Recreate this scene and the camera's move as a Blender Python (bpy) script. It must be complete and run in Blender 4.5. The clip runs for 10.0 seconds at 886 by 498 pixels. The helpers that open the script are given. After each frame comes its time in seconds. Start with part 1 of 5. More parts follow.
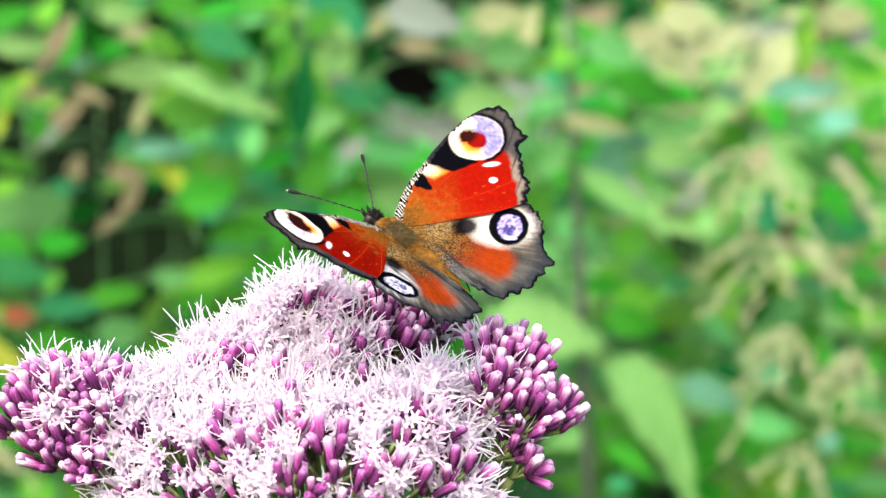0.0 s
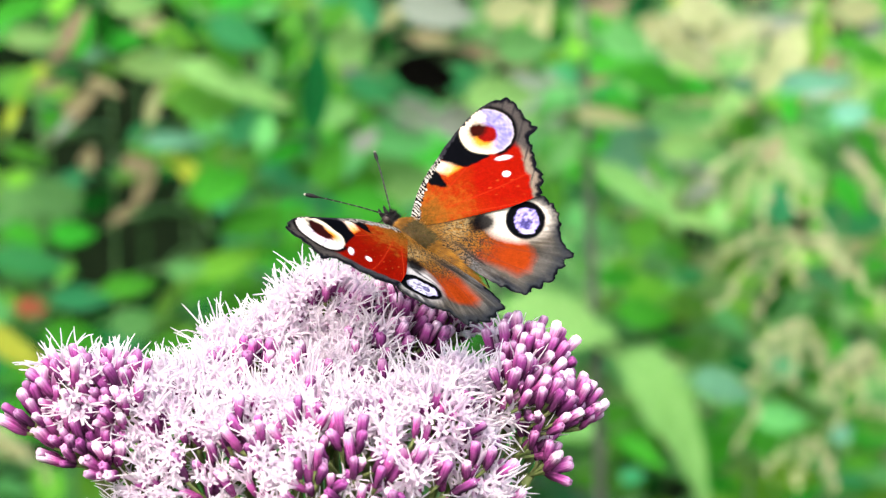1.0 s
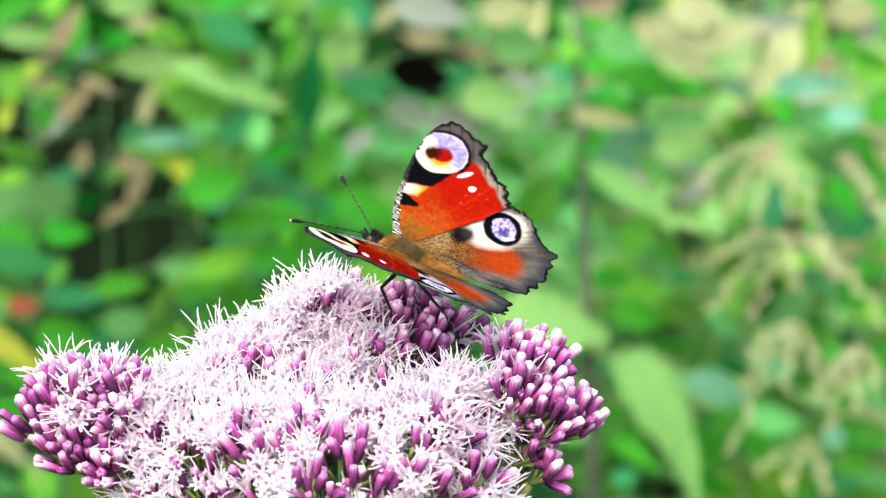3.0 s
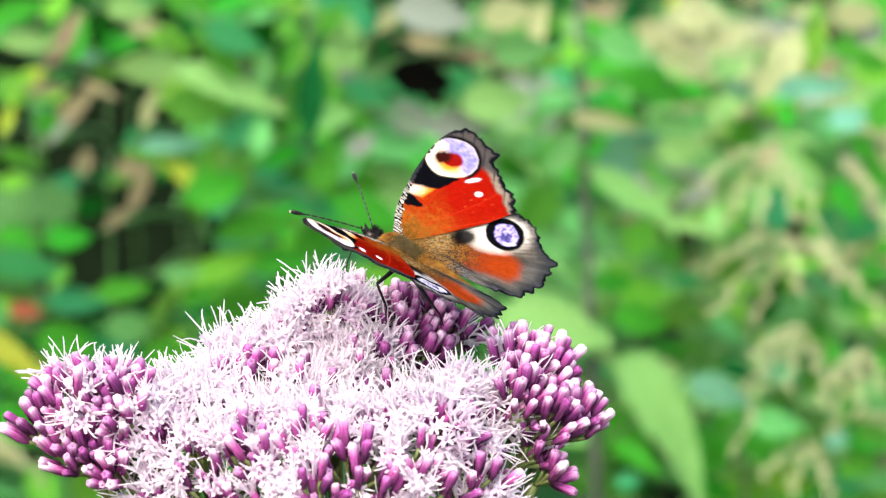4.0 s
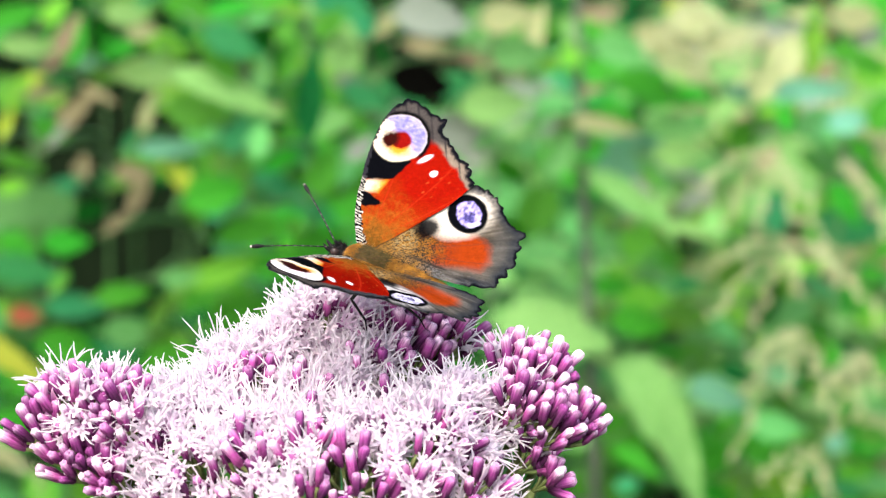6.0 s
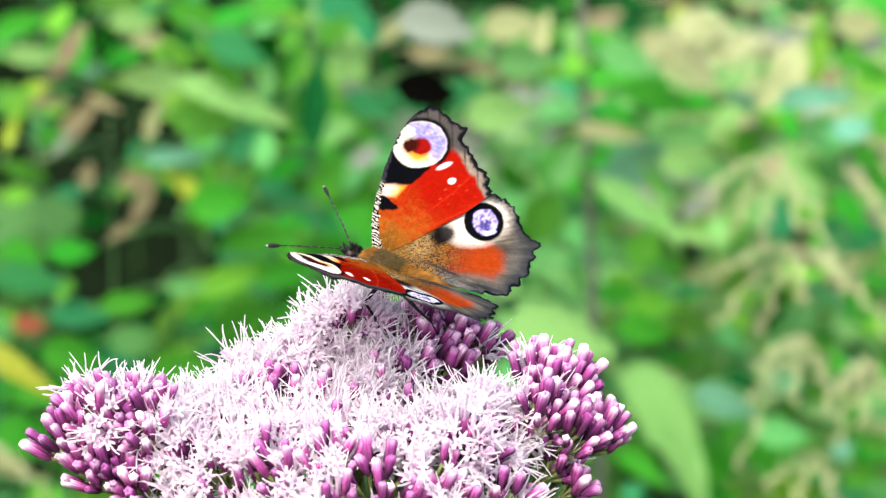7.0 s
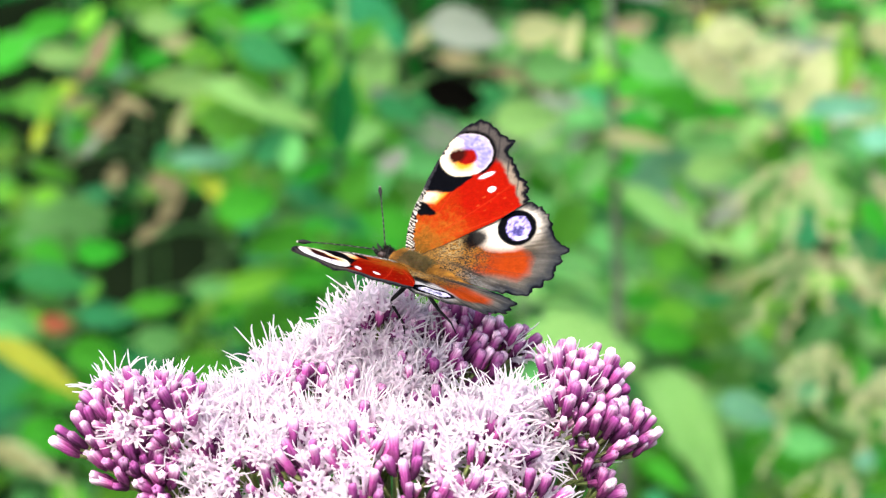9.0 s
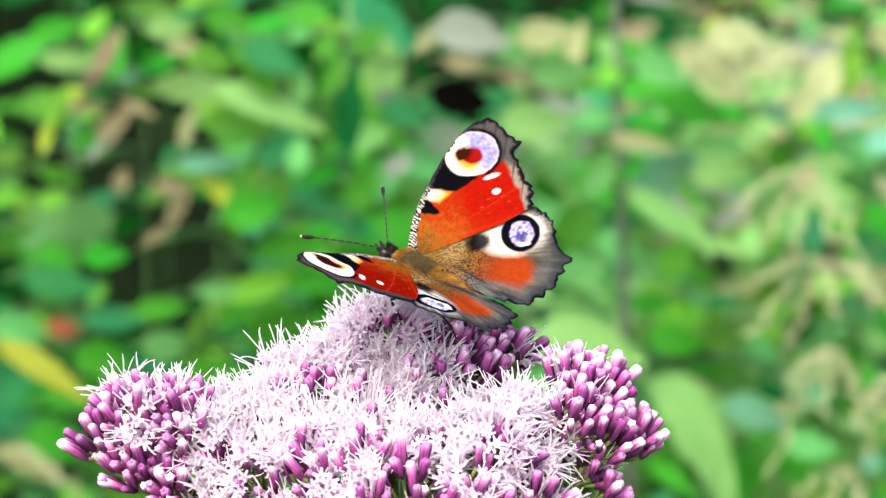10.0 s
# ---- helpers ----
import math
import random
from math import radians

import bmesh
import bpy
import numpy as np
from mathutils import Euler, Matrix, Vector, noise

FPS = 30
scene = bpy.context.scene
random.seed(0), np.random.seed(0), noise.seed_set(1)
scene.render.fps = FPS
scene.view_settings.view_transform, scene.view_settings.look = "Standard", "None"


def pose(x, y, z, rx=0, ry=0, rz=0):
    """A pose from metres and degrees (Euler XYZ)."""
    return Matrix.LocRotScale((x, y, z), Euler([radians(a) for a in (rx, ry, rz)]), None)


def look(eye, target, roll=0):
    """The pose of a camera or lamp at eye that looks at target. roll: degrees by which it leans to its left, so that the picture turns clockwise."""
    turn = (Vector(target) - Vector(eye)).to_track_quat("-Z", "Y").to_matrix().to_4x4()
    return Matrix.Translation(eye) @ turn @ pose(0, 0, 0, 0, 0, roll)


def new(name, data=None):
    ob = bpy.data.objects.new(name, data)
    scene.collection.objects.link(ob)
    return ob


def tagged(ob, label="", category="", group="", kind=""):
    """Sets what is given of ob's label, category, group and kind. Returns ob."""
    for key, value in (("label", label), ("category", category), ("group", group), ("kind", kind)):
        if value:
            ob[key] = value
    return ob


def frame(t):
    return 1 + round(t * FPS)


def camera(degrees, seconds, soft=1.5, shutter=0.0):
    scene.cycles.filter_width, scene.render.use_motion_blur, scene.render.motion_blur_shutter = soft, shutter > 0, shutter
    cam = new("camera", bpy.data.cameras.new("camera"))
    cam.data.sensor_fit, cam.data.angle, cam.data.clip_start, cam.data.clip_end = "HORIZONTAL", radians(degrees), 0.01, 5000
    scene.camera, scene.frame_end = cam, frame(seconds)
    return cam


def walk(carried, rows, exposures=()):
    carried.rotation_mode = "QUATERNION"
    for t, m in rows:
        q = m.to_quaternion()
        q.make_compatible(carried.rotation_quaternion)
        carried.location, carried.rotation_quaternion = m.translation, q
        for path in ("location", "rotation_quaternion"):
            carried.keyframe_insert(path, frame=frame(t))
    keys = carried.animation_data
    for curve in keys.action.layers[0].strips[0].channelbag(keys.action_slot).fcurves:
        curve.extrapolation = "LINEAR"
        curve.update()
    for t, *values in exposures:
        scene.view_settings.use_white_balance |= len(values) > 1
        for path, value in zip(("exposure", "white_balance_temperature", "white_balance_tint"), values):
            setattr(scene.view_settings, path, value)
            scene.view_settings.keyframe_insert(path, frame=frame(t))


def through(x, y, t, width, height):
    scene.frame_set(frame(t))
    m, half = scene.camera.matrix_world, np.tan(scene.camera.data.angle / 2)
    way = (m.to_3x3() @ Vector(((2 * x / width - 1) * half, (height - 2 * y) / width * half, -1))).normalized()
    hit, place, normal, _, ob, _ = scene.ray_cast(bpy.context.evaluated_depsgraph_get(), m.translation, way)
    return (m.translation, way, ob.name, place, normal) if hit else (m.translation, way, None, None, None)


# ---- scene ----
cam = camera(16.77, 10.0, soft=1.3)
cam.data.dof.use_dof = True
cam.data.dof.focus_distance = 0.555
cam.data.dof.aperture_fstop = 23
walk(cam, [
    (0, look((0.04250, -0.52235, 1.27612), (0.03419, 0.02002, 1.13695), 0.08)),
    (0.5, look((0.04052, -0.52059, 1.27759), (0.03185, 0.02131, 1.13660), 0.26)),
    (1, look((0.04043, -0.52227, 1.27741), (0.03056, 0.01958, 1.13634), 0.13)),
    (1.5, look((0.03927, -0.52283, 1.27643), (0.02937, 0.01904, 1.13543), 0.29)),
    (2, look((0.03990, -0.52211, 1.27842), (0.03007, 0.01943, 1.13616), 0.50)),
    (2.5, look((0.03923, -0.52039, 1.27900), (0.03069, 0.02121, 1.13685), 0.53)),
    (4, look((0.03775, -0.51918, 1.27774), (0.02958, 0.02282, 1.13711), 0.31)),
    (4.5, look((0.03808, -0.51911, 1.27786), (0.02898, 0.02281, 1.13698), 0.28)),
    (5, look((0.03864, -0.51899, 1.27837), (0.02959, 0.02279, 1.13697), 0.25)),
    (5.5, look((0.03847, -0.51844, 1.27813), (0.03015, 0.02357, 1.13759), 0.21)),
    (6.8, look((0.03561, -0.51836, 1.27823), (0.02789, 0.02388, 1.13854), 0.14)),
    (7, look((0.03275, -0.51828, 1.27833), (0.02563, 0.02419, 1.13950), 0.08)),
    (7.5, look((0.03258, -0.52068, 1.27892), (0.02421, 0.02194, 1.14075), 0.37)),
    (8, look((0.03204, -0.52001, 1.27966), (0.02234, 0.02257, 1.14139), 0.61)),
    (8.5, look((0.03255, -0.51946, 1.27775), (0.02104, 0.02333, 1.14045), 0.49)),
    (9, look((0.03210, -0.52115, 1.27835), (0.02031, 0.02153, 1.14064), 0.63)),
    (9.5, look((0.03040, -0.52185, 1.27831), (0.01866, 0.02092, 1.14094), 0.66)),
    (10, look((0.03184, -0.52268, 1.27858), (0.01899, 0.02014, 1.14153), 0.54)),
])

# ---- light ----
world = bpy.data.worlds.new("sky")
scene.world = world
world.use_nodes = True
wn = world.node_tree.nodes
sky = wn.new("ShaderNodeTexSky")
sky.sky_type, sky.sun_disc = "NISHITA", False
sky.sun_elevation, sky.sun_rotation = radians(55.4), radians(209.5)
sky.air_density, sky.dust_density = 1.0, 6.0
wn["Background"].inputs[1].default_value = 0.3
world.node_tree.links.new(sky.outputs[0], wn["Background"].inputs[0])

sun = new("sun", bpy.data.lights.new("sun", "SUN"))
sun.data.energy, sun.data.angle, sun.data.color = 3.2, radians(110), (1.0, 0.965, 0.945)
sun.matrix_world = look((-0.85, -1.5, 2.5), (0, 0, 0))
scene.view_settings.exposure = 0.47


# ---- materials ----
class Nodes:
    """A node material with a principled shader, and short ways to add to it."""

    def __init__(self, name, rough=0.6, spec=0.3):
        self.m = bpy.data.materials.new(name)
        self.m.use_nodes = True
        self.t = self.m.node_tree
        self.b = self.t.nodes["Principled BSDF"]
        self.b.inputs["Roughness"].default_value = rough
        self.b.inputs["Specular IOR Level"].default_value = spec

    def add(self, kind, **values):
        n = self.t.nodes.new("ShaderNode" + kind)
        for k, v in values.items():
            n.inputs[k].default_value = v
        return n

    def link(self, a, b):
        self.t.links.new(a, b)

    def noise(self, scale, detail=4.0, rough=0.6):
        co = self.add("TexCoord")
        n = self.add("TexNoise", Scale=scale, Detail=detail, Roughness=rough)
        self.link(co.outputs["Object"], n.inputs["Vector"])
        return n.outputs["Fac"]

    def ramp(self, fac, stops):
        r = self.add("ValToRGB")
        e = r.color_ramp.elements
        while len(e) < len(stops):
            e.new(0.5)
        for el, (p, c) in zip(e, stops):
            el.position, el.color = p, (*c, 1)
        self.link(fac, r.inputs[0])
        return r.outputs[0]

    def mix(self, fac, a, b, blend="MIX"):
        n = self.t.nodes.new("ShaderNodeMix")
        n.data_type, n.blend_type = "RGBA", blend
        for v, i in ((fac, 0), (a, 6), (b, 7)):
            if isinstance(v, bpy.types.NodeSocket):
                self.link(v, n.inputs[i])
            else:
                n.inputs[i].default_value = v if i == 0 else (*v, 1)
        return n.outputs[2]

    def colour(self, socket):
        self.link(socket, self.b.inputs["Base Color"])
        return self

    def bump(self, height, strength=0.3, distance=0.0005):
        n = self.add("Bump", Strength=strength, Distance=distance)
        self.link(height, n.inputs["Height"])
        self.link(n.outputs[0], self.b.inputs["Normal"])
        return self

    def vary(self, socket, amount):
        """Differs from object to object in brightness and hue."""
        info = self.add("ObjectInfo")
        hsv = self.add("HueSaturation")
        for out, lo, hi in (("Value", 1 - amount, 1 + amount), ("Hue", 0.5 - amount * 0.05, 0.5 + amount * 0.05)):
            m = self.add("MapRange")
            m.inputs["To Min"].default_value, m.inputs["To Max"].default_value = lo, hi
            self.link(info.outputs["Random"], m.inputs["Value"])
            self.link(m.outputs[0], hsv.inputs[out])
        self.link(socket, hsv.inputs["Color"])
        return hsv.outputs[0]


def leaf_material(name, dark, light, rough=0.5, through=0.27, amount=0.3):
    n = Nodes(name, rough, 0.13 if rough < 0.9 else 0.0)
    c = n.ramp(n.noise(22, 3), [(0.3, dark), (0.7, light)])
    fine = n.noise(260, 2)
    c = n.mix(0.25, c, n.ramp(fine, [(0.35, dark), (0.65, light)]))
    c = n.vary(c, amount)
    n.colour(c).bump(fine, 0.35, 0.001)
    # light that passes through the blade
    tr = n.add("BsdfTranslucent")
    n.link(n.mix(0.5, c, (light[0] * 1.1, light[1] * 1.3, light[2] * 0.6)), tr.inputs[0])
    ms = n.add("MixShader", Fac=through)
    out = n.t.nodes["Material Output"]
    n.link(n.b.outputs[0], ms.inputs[1])
    n.link(tr.outputs[0], ms.inputs[2])
    n.link(ms.outputs[0], out.inputs[0])
    return n.m


LEAF = {
    "green": leaf_material("leaf_green", (0.012, 0.125, 0.005), (0.05, 0.3, 0.015)),
    # near-black green: the thicket's inner shade put into colour, also used for dark leaves
    "deep": leaf_material("leaf_deep_green_shade", (0.002, 0.03, 0.005), (0.006, 0.075, 0.01), 0.92, 0.12),
    "moss": leaf_material("leaf_moss_green", (0.025, 0.12, 0.008), (0.08, 0.22, 0.02)),
    "teal": leaf_material("leaf_sea_green", (0.01, 0.13, 0.035), (0.04, 0.27, 0.095)),
    "pale": leaf_material("leaf_pale_green", (0.115, 0.3, 0.065), (0.22, 0.43, 0.135)),
    # pale blue tint paints the sky's reflection into the leaf colour
    "blue": leaf_material("leaf_blue_green_sheen", (0.07, 0.23, 0.13), (0.15, 0.37, 0.24), 0.4),
    "lime": leaf_material("leaf_lime", (0.06, 0.24, 0.012), (0.16, 0.38, 0.03)),
    "sage": leaf_material("leaf_sage", (0.05, 0.21, 0.045), (0.115, 0.34, 0.1)),
    "yellow": leaf_material("leaf_yellow", (0.19, 0.27, 0.015), (0.34, 0.38, 0.04)),
    "dry": leaf_material("leaf_dry", (0.13, 0.12, 0.06), (0.23, 0.19, 0.105), 0.8, 0.15),
    "grey": leaf_material("leaf_grey", (0.12, 0.155, 0.115), (0.2, 0.235, 0.185), 0.8, 0.1),
    # black leaf colour that stands in for the shade of a gap
    "black": leaf_material("leaf_gap_shade", (0.001, 0.0012, 0.001), (0.004, 0.004, 0.003), 0.95, 0.0),
    "straw": leaf_material("leaf_straw", (0.21, 0.25, 0.1), (0.33, 0.355, 0.175), 0.6),
    "rust": leaf_material("leaf_rust", (0.2, 0.05, 0.025), (0.34, 0.11, 0.05), 0.7, 0.2),
}


def plain(name, dark, light, scale, rough=0.6, amount=0.15, bump=0.3, spec=0.3):
    n = Nodes(name, rough, spec)
    f = n.noise(scale, 4)
    n.colour(n.vary(n.ramp(f, [(0.3, dark), (0.7, light)]), amount)).bump(f, bump, 0.2 / scale)
    return n.m


STEM = plain("stem_green", (0.03, 0.1, 0.02), (0.08, 0.19, 0.05), 120)
STEM_GREY = plain("stem_grey_green", (0.05, 0.1, 0.04), (0.12, 0.17, 0.09), 60, 0.7)
STEM_DARK = plain("stem_grey_brown", (0.03, 0.045, 0.03), (0.09, 0.1, 0.075), 60, 0.7)
STEM_PURPLE = plain("stem_purple", (0.07, 0.08, 0.025), (0.17, 0.22, 0.06), 400)
STRAND = plain("seed_strand", (0.3, 0.35, 0.16), (0.48, 0.49, 0.27), 300, 0.8)
# soil colour taken down to near black to carry the shade between plants
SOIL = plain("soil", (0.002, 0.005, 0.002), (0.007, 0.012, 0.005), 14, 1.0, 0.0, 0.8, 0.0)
CHITIN = plain("chitin_black", (0.004, 0.004, 0.005), (0.016, 0.014, 0.013), 3000, 0.55, 0.15, 0.3, 0.12)
CHITIN_PALE = plain("chitin_cream", (0.3, 0.28, 0.22), (0.5, 0.47, 0.38), 3000, 0.5)
CHITIN_RING = plain("chitin_grey", (0.04, 0.04, 0.03), (0.11, 0.105, 0.085), 3000, 0.5)
EYE = plain("compound_eye", (0.015, 0.01, 0.01), (0.05, 0.03, 0.025), 5000, 0.25)
FUR = plain("body_fur", (0.11, 0.045, 0.004), (0.36, 0.165, 0.014), 700, 0.75, 0.0)
FUR_DARK = plain("back_fur", (0.035, 0.028, 0.008), (0.12, 0.085, 0.02), 700, 0.8, 0.0)
BODY = plain("body_brown", (0.05, 0.03, 0.015), (0.16, 0.085, 0.03), 1200, 0.8, 0.0)


def petal_material(name, base, middle, tip, low, high, clear=0.0):
    """Colour that runs from the foot of a bud or floret to its tip."""
    n = Nodes(name, 0.7, 0.15)
    co, sep = n.add("TexCoord"), n.add("SeparateXYZ")
    n.link(co.outputs["Object"], sep.inputs[0])
    m = n.add("MapRange")
    m.inputs["From Min"].default_value, m.inputs["From Max"].default_value = low, high
    n.link(sep.outputs["Z"], m.inputs["Value"])
    info, shift = n.add("ObjectInfo"), n.add("MapRange")
    shift.inputs["To Min"].default_value, shift.inputs["To Max"].default_value = -0.26, 0.14
    n.link(info.outputs["Random"], shift.inputs["Value"])
    plus = n.add("Math")
    n.link(m.outputs[0], plus.inputs[0])
    n.link(shift.outputs[0], plus.inputs[1])
    c = n.ramp(plus.outputs[0], [(0.0, base), (0.5, middle), (0.8, tuple(m * 0.6 + t * 0.4 for m, t in zip(middle, tip))), (1.0, tip)])
    f = n.noise(1500, 3)
    c = n.mix(0.2 if clear else 0.07, c, n.ramp(f, [(0.3, middle), (0.7, tip)]))
    if not clear:
        long = n.add("Mapping")
        long.inputs["Scale"].default_value = (3200, 3200, 260)
        n.link(co.outputs["Object"], long.inputs["Vector"])
        streak = n.add("TexNoise", Scale=1.0, Detail=2.0)
        n.link(long.outputs[0], streak.inputs["Vector"])
        c = n.mix(0.75, c, n.ramp(streak.outputs["Fac"], [(0.36, (0.42, 0.34, 0.4)), (0.62, (1.0, 1.0, 1.0))]), "MULTIPLY")
    n.colour(n.vary(c, 0.16 if clear else 0.32)).bump(f, 0.4, 0.0002)
    if clear:
        tr, ms = n.add("BsdfTranslucent"), n.add("MixShader", Fac=clear)
        n.link(c, tr.inputs[0])
        n.link(n.b.outputs[0], ms.inputs[1])
        n.link(tr.outputs[0], ms.inputs[2])
        n.link(ms.outputs[0], n.t.nodes["Material Output"].inputs[0])
    return n.m


BUD = petal_material("bud_purple", (0.09, 0.006, 0.06), (0.38, 0.052, 0.28), (0.88, 0.66, 0.82), 0.0008, 0.0053)
COROLLA = petal_material("corolla_pink", (0.72, 0.46, 0.68), (0.86, 0.75, 0.84), (0.83, 0.79, 0.82), 0.0015, 0.0085, 0.55)
STYLE = petal_material("style_white", (0.8, 0.7, 0.79), (0.83, 0.78, 0.82), (0.84, 0.81, 0.83), 0.003, 0.011, 0.55)


def wing_material():
    n = Nodes("wing_scales", 0.9, 0.0)
    a = n.add("Attribute")
    a.attribute_name = "tint"
    grain = n.noise(5200, 2)
    soft = n.noise(900, 4)
    c = n.mix(1.0, a.outputs["Color"], n.ramp(grain, [(0.3, (0.72, 0.72, 0.72)), (0.7, (1.15, 1.15, 1.15))]), "MULTIPLY")
    c = n.mix(1.0, c, n.ramp(soft, [(0.3, (0.74, 0.74, 0.74)), (0.7, (0.93, 0.93, 0.93))]), "MULTIPLY")
    n.colour(c).bump(grain, 0.35, 0.00008)
    return n.m


WING = wing_material()
WING_UNDER = plain("wing_underside", (0.008, 0.007, 0.007), (0.035, 0.028, 0.024), 1500, 0.7, 0.0)


# ---- ways to build ----
def mesh_of(name, verts, faces, materials, index=None, smooth=True):
    me = bpy.data.meshes.new(name)
    me.from_pydata([tuple(v) for v in verts], [], faces)
    for m in materials:
        me.materials.append(m)
    if index is not None:
        me.polygons.foreach_set("material_index", np.asarray(index, dtype=np.int32))
    me.polygons.foreach_set("use_smooth", np.full(len(me.polygons), smooth))
    me.update()
    return me


def part(name, me, parent, label="", m=None):
    ob = new(name, me)
    ob.parent = parent
    if m is not None:
        ob.matrix_basis = m
    return tagged(ob, label)


class Build:
    """Collects vertices and faces with a material for each face."""

    def __init__(self):
        self.v, self.f, self.i = [], [], []

    def tube(self, points, radii, sides=6, mat=0, cap=True):
        pts = [Vector(p) for p in points]
        start = len(self.v)
        side = None
        for k, p in enumerate(pts):
            d = (pts[min(k + 1, len(pts) - 1)] - pts[max(k - 1, 0)]).normalized()
            if side is None:
                side = d.orthogonal().normalized()
            side = (side - d * side.dot(d)).normalized()
            up = d.cross(side)
            r = radii[k] if not isinstance(radii, (int, float)) else radii
            for s in range(sides):
                a = 2 * math.pi * s / sides
                self.v.append(p + (side * math.cos(a) + up * math.sin(a)) * r)
        for k in range(len(pts) - 1):
            for s in range(sides):
                a, b = start + k * sides + s, start + k * sides + (s + 1) % sides
                self.f.append((a, b, b + sides, a + sides))
                self.i.append(mat)
        if cap:
            self.f += [tuple(range(start + sides - 1, start - 1, -1)),
                       tuple(range(start + (len(pts) - 1) * sides, start + len(pts) * sides))]
            self.i += [mat, mat]

    def grid(self, rows, mat=0, closed=False):
        start, n = len(self.v), len(rows[0])
        for r in rows:
            self.v += [Vector(p) for p in r]
        for k in range(len(rows) - 1):
            for s in range(n if closed else n - 1):
                a, b = start + k * n + s, start + k * n + (s + 1) % n
                self.f.append((a, b, b + n, a + n))
                self.i.append(mat)

    def mesh(self, name, *materials):
        return mesh_of(name, self.v, self.f, materials, self.i)


def curve3(a, b, c, n):
    """Points of a bent line from a by way of b to c."""
    a, b, c = Vector(a), Vector(b), Vector(c)
    return [a * (1 - t) ** 2 + b * 2 * t * (1 - t) + c * t * t for t in (k / (n - 1) for k in range(n))]


def along(z, x=None):
    """A matrix whose z axis points along z."""
    q = Vector(z).to_track_quat("Z", "Y")
    return q.to_matrix().to_4x4()


# ---- ground ----
rng = random.Random(3)
gb = Build()
N = 60
line = [math.copysign(abs(k / N) ** 3, k) * 400 for k in range(-N, N + 1)]
gb.grid([[(x, y + 1.5, 0.03 * noise.noise((x * 2, y * 2, 0)) * (abs(x) + abs(y) > 0)) for x in line] for y in line])
tagged(new("ground", gb.mesh("ground", SOIL)), "bare soil coloured near black for the shade under a dense thicket of weeds", "ground", kind="structure")

# ---- butterfly ----
MM = 0.001
PIVOT_X, HINGE_Y, HINGE_Z = 1.0, 1.6, 1.0

# outlines of the two wings: forward, outward
FORE = [(3.4, 0.3), (6.3, 5.0), (8.0, 9.5), (8.9, 13.2), (9.8, 16.9), (10.3, 20.4), (10.6, 24.4), (10.4, 27.5), (9.6, 30.6),
        (7.7, 32.9), (5.4, 32.6), (3.2, 32.0), (1.7, 31.6), (-0.3, 31.9), (-0.7, 30.6), (-0.5, 29.7), (-1.4, 28.5), (-2.8, 27.8),
        (-3.8, 26.8), (-5.2, 26.2), (-5.9, 25.3), (-7.3, 24.9), (-8.9, 24.2), (-9.5, 22.9), (-10.6, 21.7), (-10.9, 20.6),
        (-10.1, 18.2), (-8.5, 14.6), (-6.1, 10.9), (-3.1, 6.3), (0.0, 1.9), (1.6, 0.1)]
HIND = [(1.5, 0.8), (-2.0, 9.0), (-6.1, 16.5), (-9.6, 20.3), (-11.6, 21.2), (-14.0, 21.0), (-16.5, 19.9), (-18.3, 18.5), (-19.7, 16.7),
        (-21.7, 15.8), (-24.6, 15.2), (-23.7, 13.6), (-24.7, 12.0), (-24.5, 10.3), (-25.1, 8.6), (-24.4, 7.2), (-24.6, 5.3),
        (-23.6, 4.2), (-24.2, 2.6), (-22.5, 1.5), (-20.5, 0.8), (-18.0, 0.2), (-14.3, -0.2), (-8.6, -0.4), (-1.7, -0.6)]


def resample(points, n, wobble, seed, teeth=(0, 0)):
    """A closed line through the points, evenly divided, a little frayed."""
    p = np.array(points + points[:1], float)
    m = len(points)
    q = []
    for k in range(m):
        a, b, c, d = p[k - 1 if k else m - 1], p[k], p[k + 1], p[(k + 2) % m if k + 2 > m else k + 2]
        for t in np.linspace(0, 1, 12, endpoint=False):
            q.append(0.5 * (2 * b + (c - a) * t + (2 * a - 5 * b + 4 * c - d) * t * t + (3 * b - a - 3 * c + d) * t ** 3))
    q = np.array(q + q[:1])
    s = np.concatenate([[0], np.cumsum(np.hypot(*np.diff(q, axis=0).T))])
    u = np.linspace(0, s[-1], n, endpoint=False)
    line = np.stack([np.interp(u, s, q[:, 0]), np.interp(u, s, q[:, 1])], 1)
    r = np.random.RandomState(seed)
    fray = np.convolve(r.randn(n + 4), np.ones(3) / 3, "same")[2:-2] * wobble
    at = np.array([s[12 * k] for k in range(m)])
    lo, hi = at[teeth[0]], at[teeth[1]]
    saw = np.abs(((u - lo) / 2.3) % 1 - 0.5) * 2 - 0.5
    fray = fray * np.where((u > lo) & (u < hi), 1.6, 0.4) + np.where((u > lo) & (u < hi), saw * 0.44, 0)
    mid = line.mean(0)
    d = line - mid
    return line + d / np.linalg.norm(d, axis=1)[:, None] * fray[:, None], lo / s[-1], hi / s[-1]


